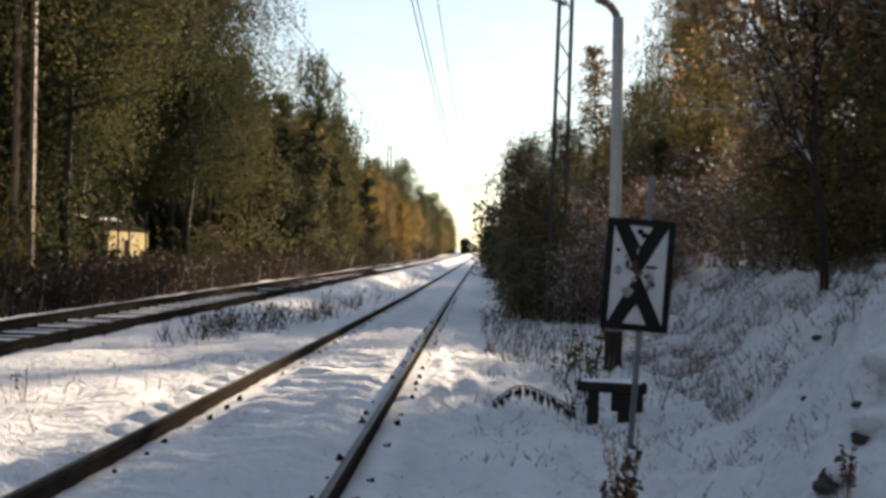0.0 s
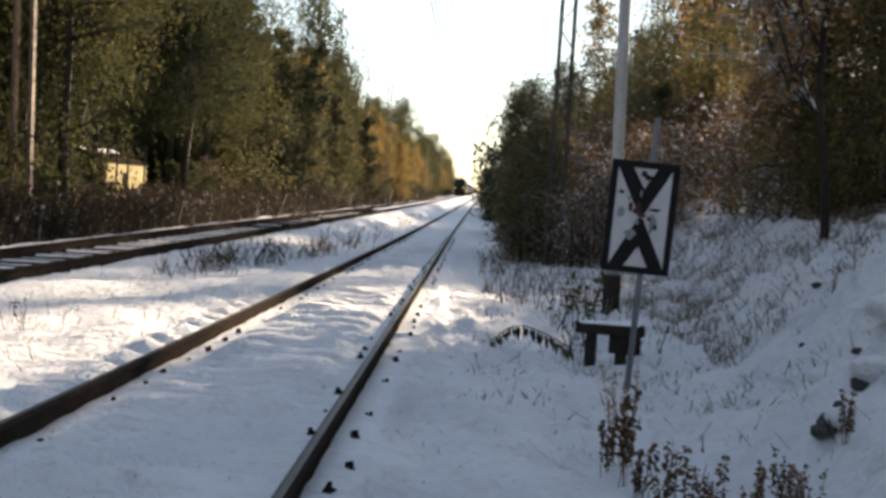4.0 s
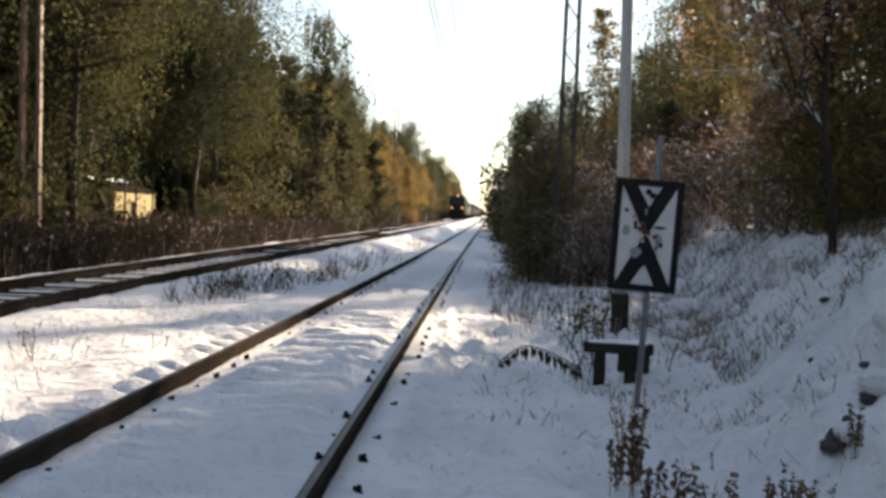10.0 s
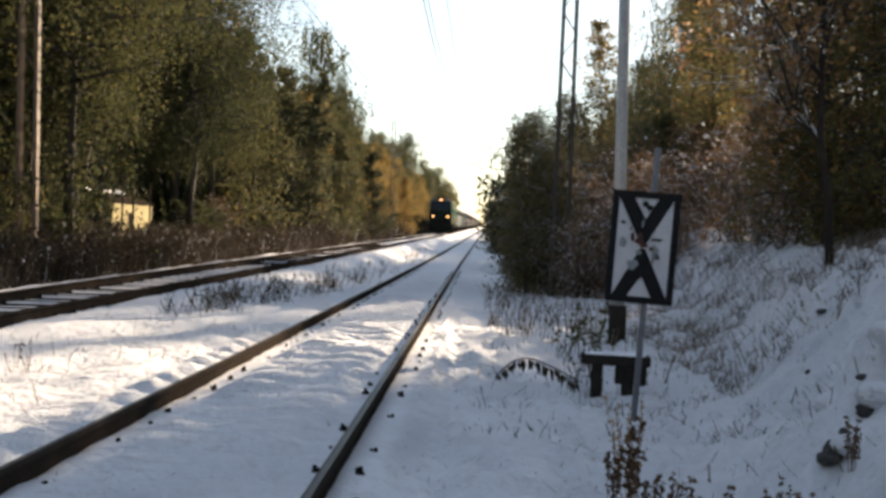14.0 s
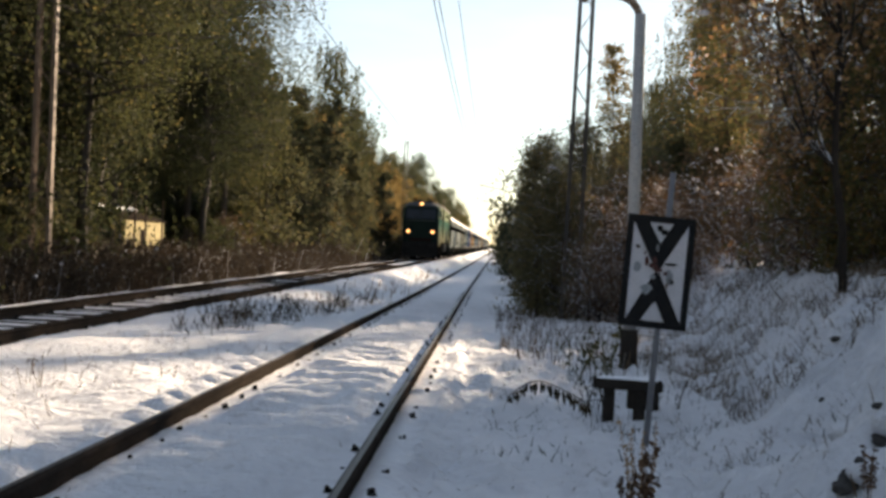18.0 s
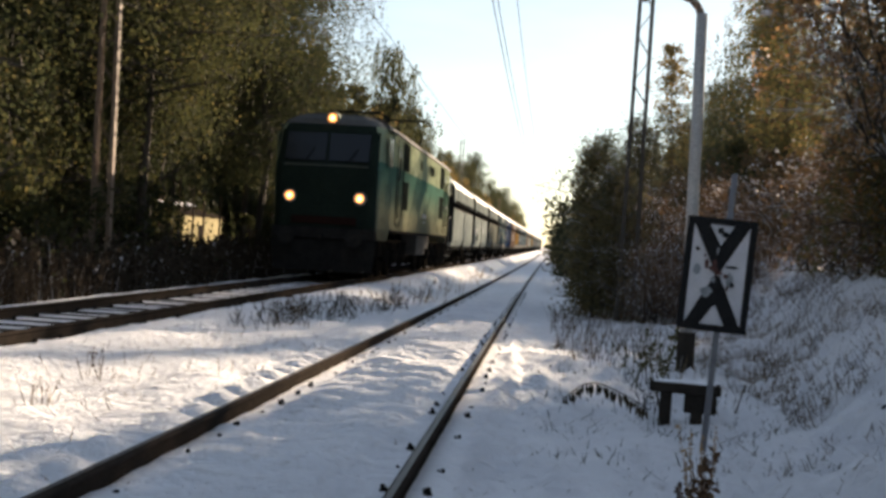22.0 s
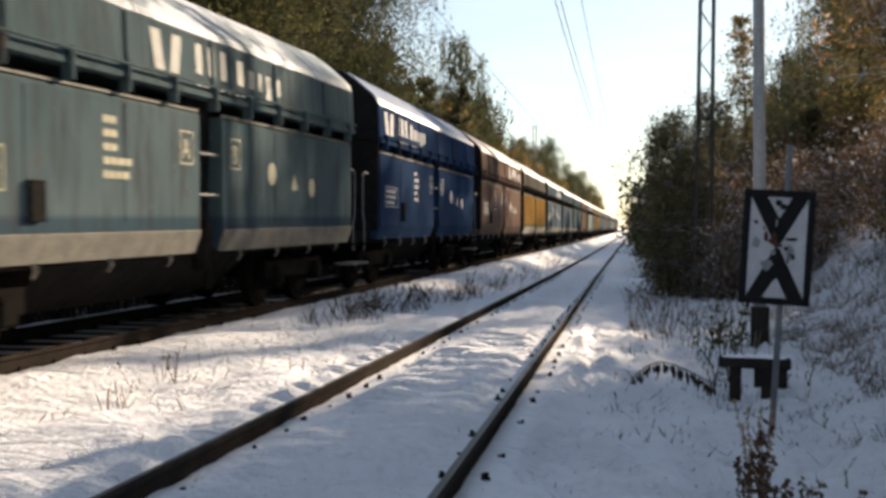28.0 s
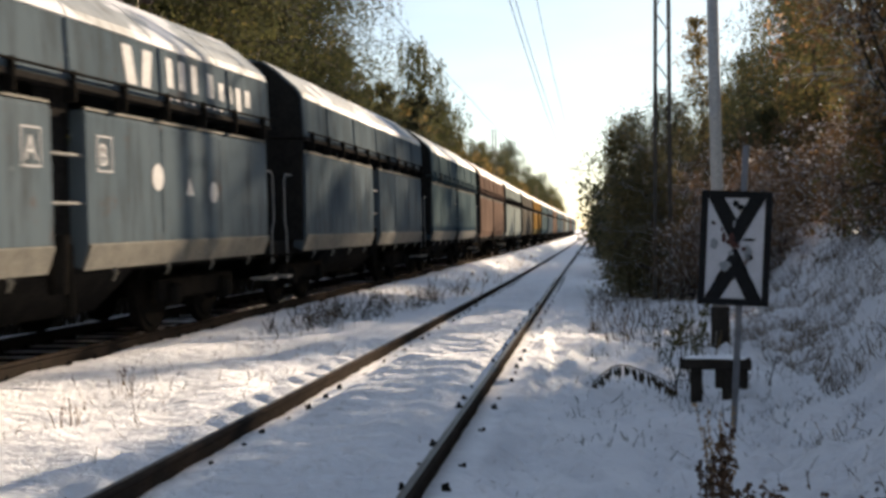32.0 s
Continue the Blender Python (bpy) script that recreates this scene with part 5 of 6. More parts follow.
        part("beam_stripe", boxes((-0.85, 0.85, *sorted((o - s * 0.375, o - s * 0.32)), 1.4, 1.6), bevel=0.01), RED_BEAM if not end else BLACK, t, "dull red strip above the buffers" if not end else "")
        for x in (-0.875, 0.875):
            buffer(t, x, o - s * 0.38, 1.06, -s)
        bm = bmesh.new()
        rod(bm, (0, o - s * 0.38, 1.1), (0, o - s * 0.68, 1.05), 0.06, 0.05, 8)
        part("coupling_hook", bm, DARKIRON, t)
        part("snow_plough", prism(bmesh.new(), [(-1.3, 0.18), (1.3, 0.18), (1.38, 1.0), (-1.38, 1.0)], *sorted((o - s * 0.28, o - s * 0.16))), BLACK, t)
        # grilles next to the cab doors
        for side in (-1, 1):
            for z0, z1 in ((3.12, 3.92), (1.98, 2.8)):
                y0, y1 = sorted((o + s * 3.34, o + s * 4.72))
                gr = part("grille", side_plate(side, 1.507, y0, y1, z0, z1), GRILLE, t, "dark ventilation grille")
                for k in range(8):
                    z = z0 + (z1 - z0) * (k + 0.5) / 8
                    part("louvre", side_plate(side, 1.52, y0 + 0.03, y1 - 0.03, z - 0.014, z + 0.014), GRILLE, gr)
    # side panels' raised frames, markings, small holes
    for y in (6.0, 9.35, 12.3):
        z0, z1, w = 3.12, 3.86, 0.42
        part("panel_frame", boxes((1.498, 1.508, y, y + 0.03, z0, z1), (1.498, 1.508, y + w, y + w + 0.03, z0, z1), (1.498, 1.508, y + 0.03, y + w, z0, z0 + 0.03), (1.498, 1.508, y + 0.03, y + w, z1 - 0.03, z1)), FRONT_LIGHT, t)
    for y in (1.18, L - 1.18, 5.0, L - 5.0):
        part("seam", boxes((1.498, 1.503, y - 0.012, y + 0.012, LOW + 0.02, EAVE - 0.06)), FRONT_TRIM, t)
    bars(t, 1.501, 7.5, 3.4, 3, 0.17, 0.3, 0.05, GRILLE)
    bars(t, 1.501, 10.2, 3.4, 8, 0.17, 0.32, 0.06, GRILLE)
    bars(t, 1.501, 8.75, 1.86, 8, 0.075, 0.13, 0.06, WHITE_MARK)
    bars(t, 1.501, 9.0, 1.7, 4, 0.09, 0.06, 0.03, WHITE_MARK)
    bars(t, 1.501, L - 2.0, 2.4, 3, 0.13, 0.05, 0.02, WHITE_MARK)
    bars(t, 1.501, L - 2.0, 2.5, 3, 0.13, 0.05, 0.02, WHITE_MARK)
    for y in (9.35, 9.6):
        part("vent_hole", boxes((1.498, 1.505, y, y + 0.06, 2.78, 2.83)), BLACK, t)
    # roof gear
    for y in (3.6, 14.9):
        up = y > 10
        p = part("pantograph", boxes((-0.8, 0.8, y - 0.5, y + 0.5, 4.5, 4.56)), DARKIRON, t, "raised pantograph" if up else "folded pantograph")
        zt = 5.7 if up else 4.75
        for x in (-0.5, 0.5):
            bm = bmesh.new()
            zm = (4.56 + zt) / 2
            k = 1.1 if up else 1.3
            rod(bm, (x, y - 0.3, 4.56), (x * 0.9, y + k, zm), 0.03, n=6)
            rod(bm, (x * 0.9, y + k, zm), (x * 0.8, y, zt), 0.022, n=6)
            part("arm", bm, DARKIRON, p)
        bm = bmesh.new()
        pts = [(-0.95, y, zt - 0.15), (-0.7, y, zt), (0.7, y, zt), (0.95, y, zt - 0.15)]
        for yy in (-0.15, 0.15):
            for a, b in zip(pts, pts[1:]):
                rod(bm, Vector(a) + Vector((0, yy, 0)), Vector(b) + Vector((0, yy, 0)), 0.025, n=6)
        part("pan_head", bm, DARKIRON, p)
        for x in (-0.6, 0.6):
            for yy in (-0.45, 0.45):
                bm = bmesh.new()
                rod(bm, (x, y + yy, 4.3), (x, y + yy, 4.52), 0.07, 0.05, 8)
                part("insulator", bm, SIGN_BROWN, t)
    for y, w, h in ((6.0, 1.3, 0.25), (8.3, 1.6, 0.2), (10.6, 1.3, 0.28), (12.2, 0.9, 0.2)):
        part("roof_box", boxes((-w / 2, w / 2, y - 0.7, y + 0.7, 4.34, 4.34 + h + 0.05), bevel=0.04), ROOF_GREY, t)
    bm = bmesh.new()
    for x in (-0.3, 0.35):
        rod(bm, (x, 4.6, 4.7), (x, 13.6, 4.7), 0.02, n=6)
        for k in range(6):
            rod(bm, (x, 4.8 + 1.7 * k, 4.35), (x, 4.8 + 1.7 * k, 4.7), 0.04, 0.03, 6)
    part("roof_busbar", bm, DARKIRON, t)
    # running gear
    for yb in (4.1, L - 4.1):
        bm = boxes((-1.22, -1.08, yb - 2.75, yb + 2.75, 0.6, 1.1), (1.08, 1.22, yb - 2.75, yb + 2.75, 0.6, 1.1), (-1.1, 1.1, yb - 0.3, yb + 0.3, 0.5, 1.2), bevel=0.03)
        bogie = part("bogie", bm, SHADED_GRIME, t)
        for d in (-1.75, 0, 1.75):
            for x in (-0.72, 0.72):
                wheel(bogie, x, yb + d, 0.625)
            for x in (-1, 1):
                xa, xb = sorted((x * 1.12, x * 1.34))
                part("axlebox", box(bmesh.new(), xa, xb, yb + d - 0.17, yb + d + 0.17, 0.45, 0.8, bevel=0.04), SHADED_GRIME, bogie)
                for q in (-0.42, 0.42):
                    bm = bmesh.new()
                    for c in range(5):
                        rod(bm, (x * 1.24, yb + d + q, 0.6 + 0.09 * c), (x * 1.24, yb + d + q, 0.645 + 0.09 * c), 0.1, 0.1, 10)
                    part("spring", bm, SHADED_GRIME, bogie)
        for x in (-1, 1):
            for d in (-0.88, 0.88):
                bm = bmesh.new()
                rod(bm, (x * 1.28, yb + d - 0.1, 1.0), (x * 1.28, yb + d + 0.12, 0.25), 0.05, n=8)
                part("sand_pipe", bm, SHADED_GRIME, bogie)
    part("battery_box", boxes((0.9, 1.45, 7.9, 10.3, 0.62, 1.3), bevel=0.03), CREAM_GREY, t, "pale grey equipment box under the frame")
    part("battery_box", boxes((0.95, 1.45, 10.5, 11.3, 0.82, 1.3), bevel=0.03), CREAM_GREY, t, "pale grey equipment box under the frame")
    part("air_tank", boxes((-1.4, 0.8, 7.4, 11.2, 0.5, 1.3), bevel=0.05), BLACK, t)
    part("skirt_rail", boxes((1.44, 1.515, 1.3, L - 1.3, 1.28, 1.345)), BLACK, t)
    return t


CREAM_GREY = worn("pale_grey_box", (0.055, 0.048, 0.041), (0.088, 0.077, 0.066), 3, 0.8, spec=0.1)


# ---- hopper wagons ----
def wagon_paint(name, a, b, rough=0.9, spec=0.0, low=None, rusty=0.0, snow=False):
    """Faded paint with run-down grime, rust and pale scuffs."""
    m = material(name, a, rough)
    m.node_tree.nodes["Principled BSDF"].inputs["Specular IOR Level"].default_value = spec
    f = noise_of(m, 0.9, 6, stretch=(1, 0.7, 0.5))
    c = ramp(m, f, [(0.3, a), (0.7, b)])
    if low:
        tc = m.node_tree.nodes.new("ShaderNodeTexCoord")
        sep = m.node_tree.nodes.new("ShaderNodeSeparateXYZ")
        m.node_tree.links.new(tc.outputs["Object"], sep.inputs["Vector"])
        half = m.node_tree.nodes.new("ShaderNodeMath")
        half.operation = "MULTIPLY"
        half.inputs[1].default_value = 0.5
        m.node_tree.links.new(sep.outputs["Z"], half.inputs[0])
        c = mix(m, ramp(m, half.outputs[0], [(0.66, (0.8, 0.8, 0.8)), (0.69, (0, 0, 0))]), c, low)
    runs = noise_of(m, 3.5, 6, stretch=(1, 1.4, 0.22), rough=0.65)
    c = mix(m, ramp(m, runs, [(0.48, (0, 0, 0)), (0.68, (0.6, 0.6, 0.6))]), c, (0.04, 0.039, 0.037))
    scuff = noise_of(m, 5.0, 8, rough=0.75)
    c = mix(m, ramp(m, scuff, [(0.64, (0, 0, 0)), (0.74, (0.55, 0.55, 0.55))]), c, tuple(min(0.6, v * 1.8 + 0.08) for v in b))
    rust = noise_of(m, 2.2, 8, rough=0.7)
    c = mix(m, ramp(m, rust, [(0.6, (0, 0, 0)), (0.72, (0.6, 0.6, 0.6))]), c, (0.11, 0.055, 0.028))
    if rusty:
        drip = noise_of(m, 2.6, 7, stretch=(1, 1.8, 0.16), rough=0.7)
        c = mix(m, ramp(m, drip, [(0.5, (0, 0, 0)), (0.58, (rusty * 0.9,) * 3)]), c, (0.03, 0.024, 0.018))
        blot = noise_of(m, 1.1, 6, rough=0.65)
        c = mix(m, ramp(m, blot, [(0.54, (0, 0, 0)), (0.7, (rusty * 0.6,) * 3)]), c, (0.23, 0.145, 0.085))
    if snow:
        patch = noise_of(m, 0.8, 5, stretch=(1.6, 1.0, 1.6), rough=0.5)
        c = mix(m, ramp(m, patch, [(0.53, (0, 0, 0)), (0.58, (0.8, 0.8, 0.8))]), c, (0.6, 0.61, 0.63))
    colour(m, c)
    bump(m, noise_of(m, 1.6, 3, stretch=(1, 1, 0.6)), 0.35, 0.03)
    return m


PAINTS = {
    "pale": wagon_paint("pale_teal_paint", (0.2, 0.23, 0.218), (0.28, 0.31, 0.29)),
    "teal": wagon_paint("blue_green_paint", (0.06, 0.09, 0.098), (0.095, 0.13, 0.138), low=(0.03, 0.055, 0.075)),
    "drip": wagon_paint("streaked_grey_paint", (0.13, 0.14, 0.12), (0.21, 0.225, 0.195), low=(0.1, 0.13, 0.135), rusty=1.0),
    "blue": wagon_paint("deep_blue_paint", (0.018, 0.04, 0.085), (0.03, 0.062, 0.125)),
    "brown": wagon_paint("red_brown_paint", (0.13, 0.09, 0.072), (0.19, 0.132, 0.104)),
    "ochre": wagon_paint("ochre_paint", (0.2, 0.112, 0.032), (0.28, 0.162, 0.055), low=(0.1, 0.1, 0.06), rusty=0.7),
    "grey": wagon_paint("grey_paint", (0.072, 0.098, 0.115), (0.11, 0.14, 0.158)),
    "greybrown": wagon_paint("grey_brown_paint", (0.095, 0.088, 0.075), (0.143, 0.129, 0.109)),
}
# the sloping tops: glossier, glare painted in as paler colour, most with snow patches
GLARE_FLAPS = {
    "pale": wagon_paint("pale_teal_top_glare", (0.268, 0.298, 0.288), (0.44, 0.476, 0.458), 0.6, 0.12, snow=True),
    "teal": wagon_paint("blue_green_top_glare", (0.154, 0.202, 0.22), (0.29, 0.344, 0.366), 0.6, 0.12, snow=True),
    "blue": wagon_paint("deep_blue_top_glare", (0.07, 0.12, 0.21), (0.14, 0.2, 0.31), 0.5, 0.2),
    "brown": wagon_paint("red_brown_top_glare", (0.25, 0.196, 0.172), (0.422, 0.344, 0.308), 0.6, 0.12, snow=True),
    "ochre": wagon_paint("ochre_top_glare", (0.376, 0.262, 0.134), (0.56, 0.428, 0.26), 0.6, 0.12, snow=True),
    "grey": wagon_paint("grey_top_glare", (0.184, 0.208, 0.22), (0.326, 0.356, 0.368), 0.6, 0.12, snow=True),
    "greybrown": wagon_paint("grey_brown_top_glare", (0.214, 0.206, 0.19), (0.372, 0.355, 0.331), 0.6, 0.12, snow=True),
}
LIP = worn("scraped_pale_lip", (0.1, 0.097, 0.085), (0.19, 0.182, 0.155), 5, 0.8, spec=0.1, spots=((0.12, 0.09, 0.06), 0.6))
PITCH = 14.2
# how far each wagon stands behind its even place in the train
SLACK = (0.0, 0.15, 0.9, 1.35, 1.35, 1.15, 0.6, 0.6, 0.6)


def letter(ch, size, y, z, x, parent, mat):
    cu = bpy.data.curves.new("letter", "FONT")
    cu.body, cu.size, cu.extrude = ch, size, 0.002
    tmp = bpy.data.objects.new("letter", cu)
    scene.collection.objects.link(tmp)
    me = bpy.data.meshes.new_from_object(tmp.evaluated_get(bpy.context.evaluated_depsgraph_get()))
    bpy.data.objects.remove(tmp)
    me.transform(Matrix.Translation((x, y, z)) @ Matrix(((0, 0, 1, 0), (1, 0, 0, 0), (0, 1, 0, 0), (0, 0, 0, 1))))
    return part_mesh("letter", me, mat, parent, "painted letter " + ch)


def ring_frame(parent, y0, y1, z0, z1, x, mat):
    w = 0.018
    part("marking_frame", boxes((x, x + 0.004, y0, y1, z0, z0 + w), (x, x + 0.004, y0, y1, z1 - w, z1), (x, x + 0.004, y0, y0 + w, z0 + w, z1 - w), (x, x + 0.004, y1 - w, y1, z0 + w, z1 - w)), mat, parent)


def disc(parent, y, z, r, x, mat, label, n=20, start=0.0):
    bm = bmesh.new()
    a = [bm.verts.new((x, y + r * math.cos(k), z + r * math.sin(k))) for k in (start + 2 * math.pi * i / n for i in range(n))]
    b = [bm.verts.new((v.co.x + 0.004, v.co.y, v.co.z)) for v in a]
    bm.faces.new(a)
    bm.faces.new(b)
    for i in range(n):
        bm.faces.new((a[i], a[(i + 1) % n], b[(i + 1) % n], b[i]))
    bmesh.ops.recalc_face_normals(bm, faces=bm.faces)
    part("marking_disc" if n > 3 else "marking_triangle", bm, mat, parent, label)


FACE = ((1.5, 2.86), (1.47, 3.5))
# the sloping top, rounded at the shoulder
TOP = ((1.47, 3.5), (1.43, 3.6), (1.34, 3.7), (1.02, 3.98), (0.78, 4.15))


def slab(parent, y0, y1, z0, z1, mat, name, label="", skew=0.0):
    """A thin plate lying on the lower part of the leaning upper wall."""
    bm = bmesh.new()
    (xa, za), (xb, zb) = FACE[0], FACE[1]
    fx = lambda z: xa + (xb - xa) * (z - za) / (zb - za)
    q = [(y0, z0), (y1, z0), (y1 + skew, z1), (y0 + skew, z1)]
    a = [bm.verts.new((fx(z) + 0.003, y, z)) for y, z in q]
    b = [bm.verts.new((fx(z) + 0.007, y, z)) for y, z in q]
    bm.faces.new(a)
    bm.faces.new(b)
    for i in range(4):
        bm.faces.new((a[i], a[(i + 1) % 4], b[(i + 1) % 4], b[i]))
    bmesh.ops.recalc_face_normals(bm, faces=bm.faces)
    part(name, bm, mat, parent, label)


def build_wagon(upper, lower, label, seed, mark=None, lip=False, near=True, letters=True, logo=False):
    """A four-axle hopper: ends black with painted-in shade, two doors a side, a walkway and a leaning upper wall with a
    narrow open top.
    """
    g = random.Random(seed)
    t = thing("hopper_wagon", label, "wagon", group="hopper wagons")
    L, a, b = PITCH, 1.45, PITCH - 0.7
    up, low = PAINTS[upper], PAINTS[lower]
    half = [FACE[0], *TOP]
    outline = half + [(0.6, 4.2), (-0.6, 4.2)] + [(-x, z) for x, z in half[::-1]]
    part("upper_hopper", prism(bmesh.new(), outline, a - 0.12, b + 0.12), up, t)
    part("end_wall", prism(bmesh.new(), [(x * 0.985, z - 0.01) for x, z in half] + [(-x * 0.985, z - 0.01) for x, z in half[::-1]], a - 0.145, a - 0.122), BLACK, t, "end wall blackened for its shade")
    part("end_wall", prism(bmesh.new(), [(-1.42, 1.1), (1.42, 1.1), (1.46, 2.85), (-1.46, 2.85)], a - 0.1, a - 0.02), BLACK, t, "end wall blackened for its shade")
    part("end_wall", prism(bmesh.new(), [(-1.42, 1.1), (1.42, 1.1), (1.46, 2.85), (-1.46, 2.85)], b + 0.02, b + 0.1), BLACK, t, "end wall blackened for its shade")
    mid = (a + b) / 2
    col = 0.36
    panels = ((a, mid - col), (mid + col, b))
    for s in (-1, 1):
        for y0, y1 in panels:
            x0, x1 = sorted((s * 1.38, s * 1.47))
            bm = bmesh.new()
            prism(bm, [(s * 1.24, 0.98), (s * 1.38, 0.94), (s * 1.475, 1.2), (s * 1.475, 2.55), (s * 1.44, 2.6), (s * 1.30, 2.6)], y0, y1)
            door = part("side_door", bm, low, t)
            part("door_rim", boxes((x0 if s < 0 else 1.44, x1 if s > 0 else -1.44, y0 + 0.01, y1 - 0.01, 2.602, 2.63)), LIP if s > 0 else low, door, "pale scraped rim")
            if lip and s > 0:
                bm = bmesh.new()
                prism(bm, [(1.385, 0.935), (1.482, 1.195), (1.505, 1.18), (1.405, 0.915)], y0 + 0.01, y1 - 0.01)
                part("door_lip", bm, LIP, door, "pale scraped lower lip")
            if near and s > 0:
                for k in range(4):
                    y = y0 + (y1 - y0) * (k + 0.5) / 4
                    bm = bmesh.new()
                    rod(bm, (1.36, y, 1.0), (1.42, y + 0.02, 0.86), 0.03, 0.022, 7)
                    rod(bm, (1.42, y + 0.02, 0.86), (1.36, y + 0.05, 0.78), 0.022, 0.016, 7)
                    part("latch", bm, LIP, door, "pale worn latch hook")
                for k in range(1, 3):
                    y = y0 + (y1 - y0) * k / 3
                    part("stiffener", boxes((1.474, 1.482, y - 0.02, y + 0.02, 1.3, 2.52)), low, door)
        # column between the doors with ladder rungs and valve gear
        xs = sorted((s * 1.1, s * 1.28))
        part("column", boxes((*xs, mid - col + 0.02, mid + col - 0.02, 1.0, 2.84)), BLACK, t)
        if near and s > 0:
            for z in (1.62, 2.12):
                bm = bmesh.new()
                rod(bm, (1.42, mid - col, z), (1.42, mid + col, z), 0.018, n=6)
                part("rung", bm, STEP_WHITE, t, "pale steel rung")
            bm = bmesh.new()
            rod(bm, (1.36, mid - 0.1, 0.7), (1.36, mid - 0.1, 1.3), 0.1, 0.13, 10)
            rod(bm, (1.36, mid + 0.14, 0.45), (1.36, mid + 0.14, 1.2), 0.05, 0.05, 8)
            part("valve", bm, SHADED_GRIME, t)
        # walkway with brackets and rail
        painted = upper in ("blue", "brown", "teal")
        xa, xb = sorted((s * 1.3, s * 1.53))
        part("walkway", boxes((xa, xb, a - 0.1, b + 0.1, 2.79, 2.85)), up if painted else DARKIRON, t)
        if near and s > 0:
            bm = bmesh.new()
            rod(bm, (1.56, a - 0.05, 2.93), (1.56, b + 0.05, 2.93), 0.016, n=6)
            part("rail", bm, low if painted else SHADED_GRIME, t)
            for k in range(11):
                y = a + 0.3 + (b - a - 0.6) * k / 10
                part("bracket", boxes((1.44, 1.57, y - 0.02, y + 0.02, 2.64, 2.96)), up if painted else SHADED_GRIME, t)
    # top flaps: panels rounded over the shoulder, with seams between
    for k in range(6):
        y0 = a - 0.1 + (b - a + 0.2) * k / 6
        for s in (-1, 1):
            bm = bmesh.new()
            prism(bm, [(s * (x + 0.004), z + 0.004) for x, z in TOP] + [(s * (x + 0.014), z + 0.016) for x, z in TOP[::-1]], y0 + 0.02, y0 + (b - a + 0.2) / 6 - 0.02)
            part("roof_flap", bm, GLARE_FLAPS[upper], t)
    if near:
        for k in range(5):
            y = a + (b - a) * (k + 0.7) / 5.4
            bm = bmesh.new()
            prism(bm, [(1.502, 2.87), (1.522, 2.87), (1.496, 3.49), (1.474, 3.49)], y - 0.025, y + 0.025)
            part("rib", bm, up, t)
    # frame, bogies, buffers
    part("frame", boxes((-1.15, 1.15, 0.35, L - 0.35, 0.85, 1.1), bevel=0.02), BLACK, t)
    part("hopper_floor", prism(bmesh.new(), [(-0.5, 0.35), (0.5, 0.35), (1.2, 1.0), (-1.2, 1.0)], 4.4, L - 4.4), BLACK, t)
    for yb in (2.6, L - 2.6):
        bogie = part("bogie", boxes((-1.12, -1.0, yb - 1.3, yb + 1.3, 0.42, 0.7), (1.0, 1.12, yb - 1.3, yb + 1.3, 0.42, 0.7), (-1.0, 1.0, yb - 0.2, yb + 0.2, 0.4, 0.75), bevel=0.02), SHADED_GRIME, t)
        for d in (-0.9, 0.9):
            for x in (-0.72, 0.72):
                wheel(bogie, x, yb + d, 0.46)
            for x in (-1, 1):
                xa, xb = sorted((x * 1.05, x * 1.22))
                part("axlebox", boxes((xa, xb, yb + d - 0.14, yb + d + 0.14, 0.34, 0.62), bevel=0.03), SHADED_GRIME, bogie)
    for y, w in ((0.35, -1), (L - 0.35, 1)):
        for x in (-0.875, 0.875):
            buffer(t, x, y, 1.02, w)
    # end platform gear, seen in the gaps
    for yy, s in ((0.55, 1), (L - 0.25, -1)):
        for x in (1.38, 0.75):
            bm = bmesh.new()
            pts = [(x, yy, 0.75), (x, yy, 1.25), (x, yy - s * 0.1, 1.4), (x, yy - s * 0.1, 2.1), (x, yy, 2.18), (x, yy + s * 0.3, 2.18)]
            for p, q in zip(pts, pts[1:]):
                rod(bm, p, q, 0.018, n=6)
            part("grab_rail", bm, STEP_WHITE if x > 1 else SHADED_GRIME, t)
        for z in (0.5, 0.85):
            part("step", boxes((1.05, 1.42, yy - 0.12, yy + 0.14, z, z + 0.04)), SHADED_GRIME if z > 0.6 else STEP_WHITE, t, "" if z > 0.6 else "white-edged step")
    # markings
    if near and mark:
        m = WHITE_MARK if mark == "white" else CREAM_MARK
        x = 1.479
        ya, yb = panels
        if letters:
            letter("A", 0.34, ya[1] - 0.5, 2.03, x, t, m)
            ring_frame(t, ya[1] - 0.56, ya[1] - 0.2, 1.96, 2.35, x, m)
            letter("B", 0.34, yb[0] + 0.28, 2.03, x, t, m)
            ring_frame(t, yb[0] + 0.22, yb[0] + 0.58, 1.96, 2.35, x, m)
        for k in range(5):
            bars(t, x, ya[0] + 3.3, 2.3 - 0.14 * k, g.choice((2, 3, 4)), 0.13, 0.075, 0.03, m, rnd=g)
        for k in range(3):
            bars(t, x, ya[0] + 0.5, 1.85 - 0.11 * k, 4, 0.2, 0.06, 0.03, m, rnd=g)
        ring_frame(t, ya[0] + 0.42, ya[0] + 1.55, 1.57, 1.97, x, m)
        disc(t, yb[0] + 1.75, 1.95, 0.16, x, m, "round painted mark")
        disc(t, yb[0] + 2.7, 1.82, 0.15, x, m, "triangular painted mark", 3, math.pi / 2)
        disc(t, yb[0] + 3.5, 1.8, 0.14, x, m, "round painted mark")
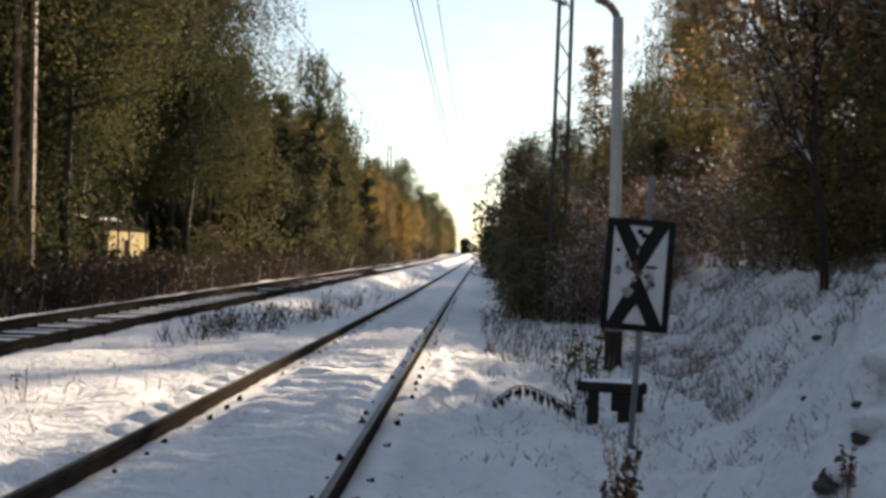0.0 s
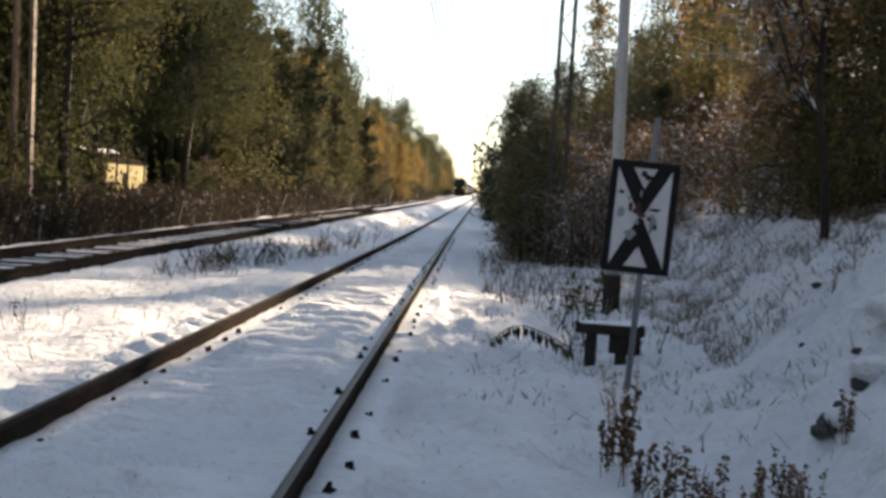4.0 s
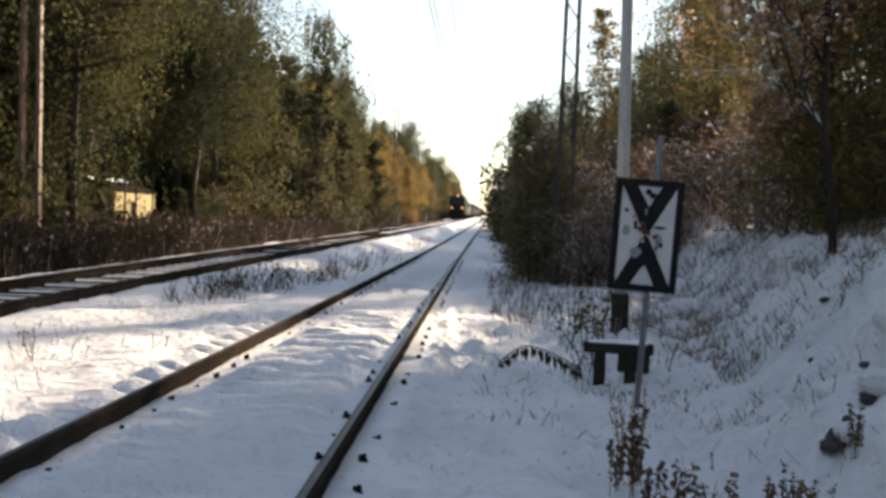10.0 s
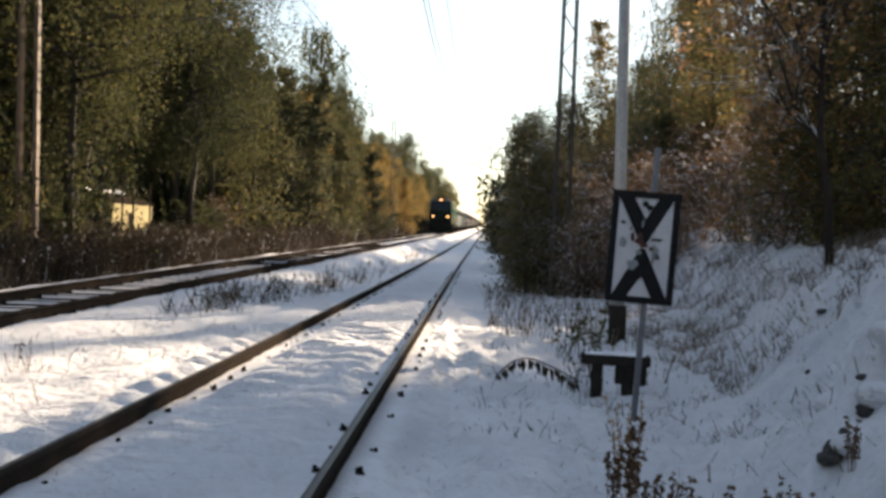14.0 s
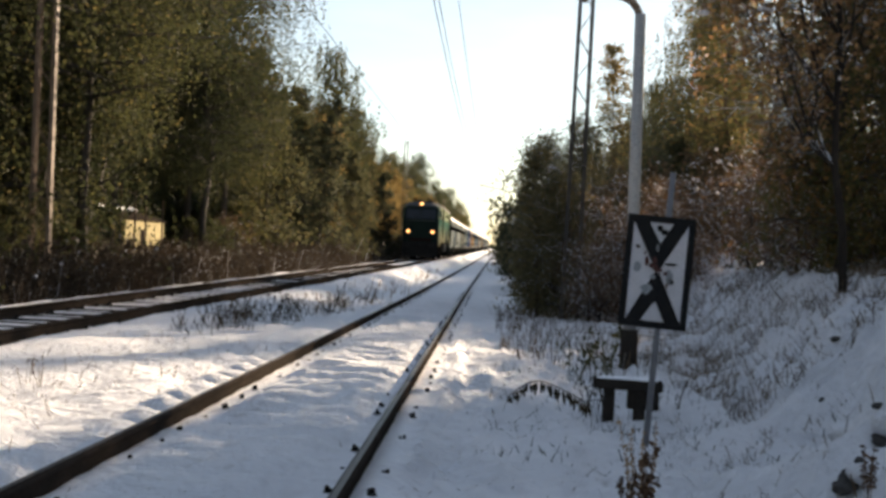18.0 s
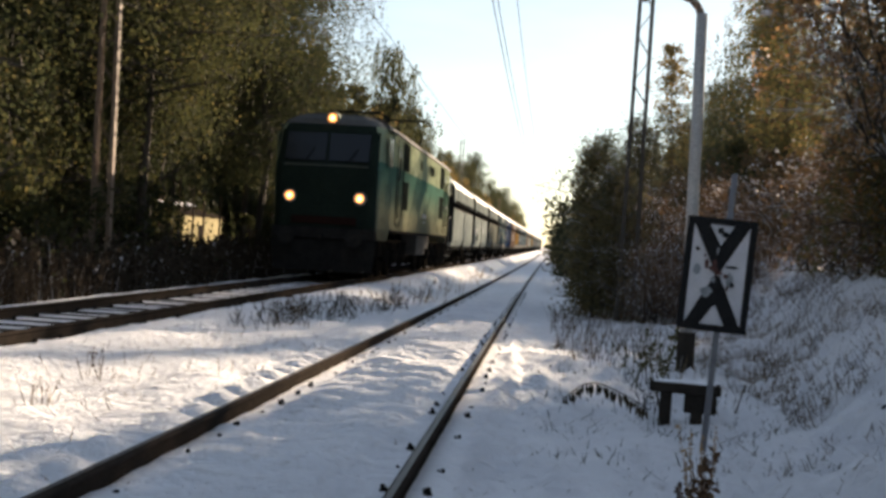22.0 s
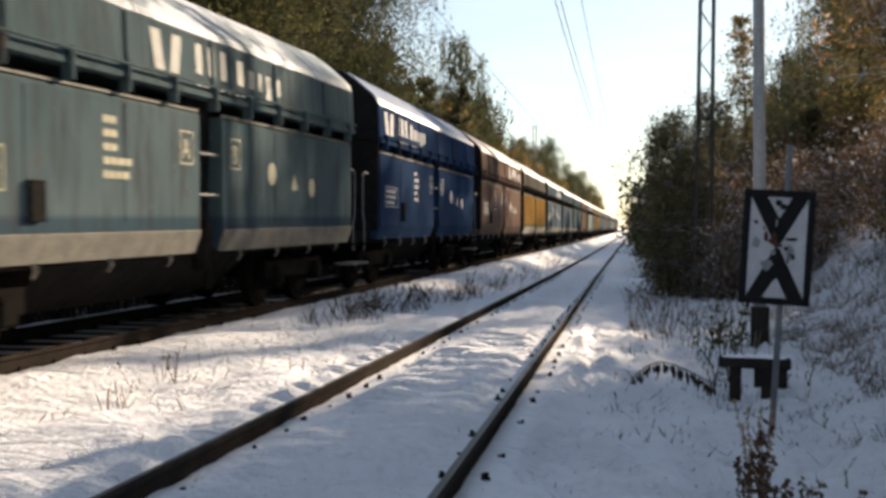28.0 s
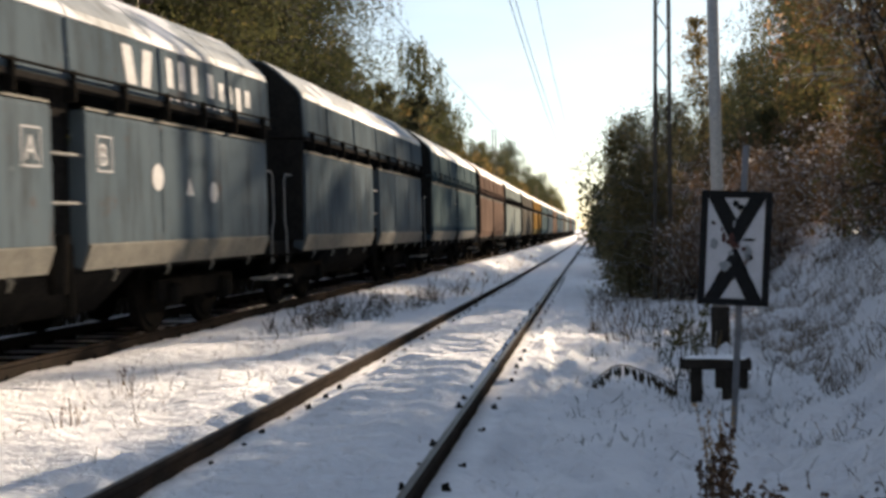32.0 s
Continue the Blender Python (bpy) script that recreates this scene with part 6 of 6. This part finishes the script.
        part("document_box", boxes((1.475, 1.53, ya[0] + 1.9, ya[0] + 2.15, 1.3, 1.68), bevel=0.01), BLACK, t)
    if near and logo:
        m = WHITE_MARK if mark == "white" else FADED_MARK
        # an emblem and a row of plain blocks in place of a name
        y = logo
        slab(t, y, y + 0.24, 2.98, 3.42, m, "emblem", skew=-0.1)
        slab(t, y + 0.36, y + 0.6, 2.98, 3.42, m, "emblem", skew=0.1)
        yy = y + 1.05
        for k, (w, z0, z1) in enumerate(((0.3, 2.9, 3.34), (0.32, 2.9, 3.34), (0.3, 2.9, 3.34), (0.0, 0, 0), (0.34, 2.9, 3.3), (0.3, 2.9, 3.22), (0.2, 2.9, 3.22), (0.3, 2.8, 3.22), (0.32, 2.9, 3.22))):
            if w:
                slab(t, yy + 0.04, yy + w * 0.75, z0 + 0.15, z1 + 0.07, m, "block_mark")
            yy += w + 0.07 if w else 0.16
        for k in range(8):
            slab(t, y + 1.1 + 0.24 * k, y + 1.2 + 0.24 * k, 2.9, 2.95, m, "block_mark")
    return t


train = [(build_loco(), 0.0)]
SPECS = [
    ("pale", "pale", "pale grey-green hopper wagon with a dirty side", None, False, False),
    ("pale", "pale", "pale grey-green hopper wagon streaked with grime", "white", False, False),
    ("pale", "drip", "grey hopper wagon with rusty brown streaks", None, False, False),
    ("teal", "teal", "blue-green hopper wagon with pale markings", "cream", True, 5.9),
    ("blue", "blue", "deep blue hopper wagon with white markings", "white", False, 1.9),
    ("brown", "brown", "red-brown hopper wagon with white markings", "white", False, 9.1),
    ("greybrown", "ochre", "hopper wagon with ochre doors below a grey top", None, True, False),
    ("grey", "grey", "grey hopper wagon with pale lip and lettering", "white", True, 8.8),
    ("grey", "grey", "plain grey hopper wagon with dark ends", None, True, False),
    ("teal", "teal", "blue-green hopper wagon, weathered and dusty", None, True, False),
    ("brown", "brown", "red-brown hopper wagon with weathered sides", None, False, False),
    ("pale", "pale", "pale grey-green hopper wagon streaked with grime", None, False, False),
]
REST = ["greybrown", "ochre", "teal", "grey", "brown", "teal", "grey", "greybrown", "pale", "teal", "brown", "grey", "teal", "pale", "greybrown"]
far_kinds = {}
for k, (u, l, label, mark, lip, logo) in enumerate(SPECS):
    train.append((build_wagon(u, l, label, 600 + k, mark, lip, True, bool(mark), logo), 19.65 + PITCH * k + SLACK[min(k, 8)]))
for k, u in enumerate(REST):
    words = {"pale": "pale grey-green", "teal": "blue-green", "brown": "red-brown", "ochre": "ochre", "grey": "grey", "greybrown": "grey-brown"}[u]
    if u not in far_kinds:
        far_kinds[u] = ob = build_wagon(u, u, "distant " + words + " hopper wagon in a long train", 700, None, False, False)
    else:
        ob = copy_thing(far_kinds[u], Matrix.Identity(4))
    train.append((ob, 20.25 + PITCH * (k + len(SPECS))))


# ---- sleepers and fastenings ----
def sleepers():
    def flat_box(x0, x1, y0, y1, z0, z1, name):
        me = bpy.data.meshes.new(name)
        bm = boxes((x0, x1, y0, y1, z0, z1), bevel=0.012)
        bm.to_mesh(me)
        bm.free()
        return me

    me = flat_box(-1.25, 1.25, -0.12, 0.12, -0.14, 0.0, "sleeper")
    me.materials.append(SLEEPER)
    clip = bmesh.new()
    box(clip, -0.022, 0.022, -0.03, 0.03, 0.0, 0.025, bevel=0.006)
    rod(clip, (0.0, 0.0, 0.015), (0.0, 0.0, 0.055), 0.014, 0.012, 6)
    rod(clip, (-0.02, -0.02, 0.01), (-0.02, 0.03, 0.04), 0.01, 0.01, 5)
    clip_me = bpy.data.meshes.new("fastening")
    clip.to_mesh(clip_me)
    clip.free()
    clip_me.materials.append(DARKIRON)
    g = random.Random(9)
    for k in range(100):
        y = 3.8 + SLEEPER_STEP * k
        if y < 42:
            ob = new("sleeper", me)
            ob.parent = near_track
            ob.matrix_basis = pose(near_x(y), y, climb(y) - 0.34, 0, 0, g.uniform(-0.6, 0.6))
            for s in (-1, 1):
                for e in (-1, 1):
                    if g.random() < 0.25:
                        continue
                    c = new("fastening", clip_me)
                    c.parent = near_track
                    xx, yy = near_x(y) + s * 0.7535 + e * g.uniform(0.12, 0.17), y + g.uniform(-0.1, 0.1)
                    c.matrix_basis = pose(xx, yy, ground_z(xx, yy) - 0.025 + g.uniform(-0.02, 0.015), 0, 0, 90 * (1 - e) + g.uniform(-40, 40))
        y = 8 + SLEEPER_STEP * k
        ob = new("sleeper", me)
        ob.parent = far_track
        ob.matrix_basis = pose(far_x(y), y, climb(y) + far_up(y) - 0.15, 0, 0, g.uniform(-0.6, 0.6))
        if y < 45:
            for s in (-1, 1):
                for e in (-1, 1):
                    c = new("fastening", clip_me)
                    c.parent = far_track
                    c.matrix_basis = pose(far_x(y) + s * 0.7535 + e * 0.135, y, climb(y) + far_up(y) - 0.15, 0, 0, 90 * (1 - e))


sleepers()


# ---- the train's run ----
SPEED, FRONT_AT_23 = 14.6, 15.9


def rail_pose(y0, length):
    """The pose of a vehicle whose front stands at y0 on the far track."""
    y1 = y0 + length
    a = Vector((far_x(y0), y0, climb(y0) + far_up(y0)))
    b = Vector((far_x(y1), y1, climb(y1) + far_up(y1)))
    d = (b - a).normalized()
    return Matrix.Translation(a) @ Matrix.Rotation(math.atan2(-d.x, d.y), 4, "Z") @ Matrix.Rotation(math.asin(d.z), 4, "X")


def motions():
    for ob, back in train:
        rows = []
        for k in range(65):
            t = k / 2
            rows.append((t, rail_pose(FRONT_AT_23 + SPEED * (23.0 - t) + back, 13.0)))
        walk(ob, rows)


motions()
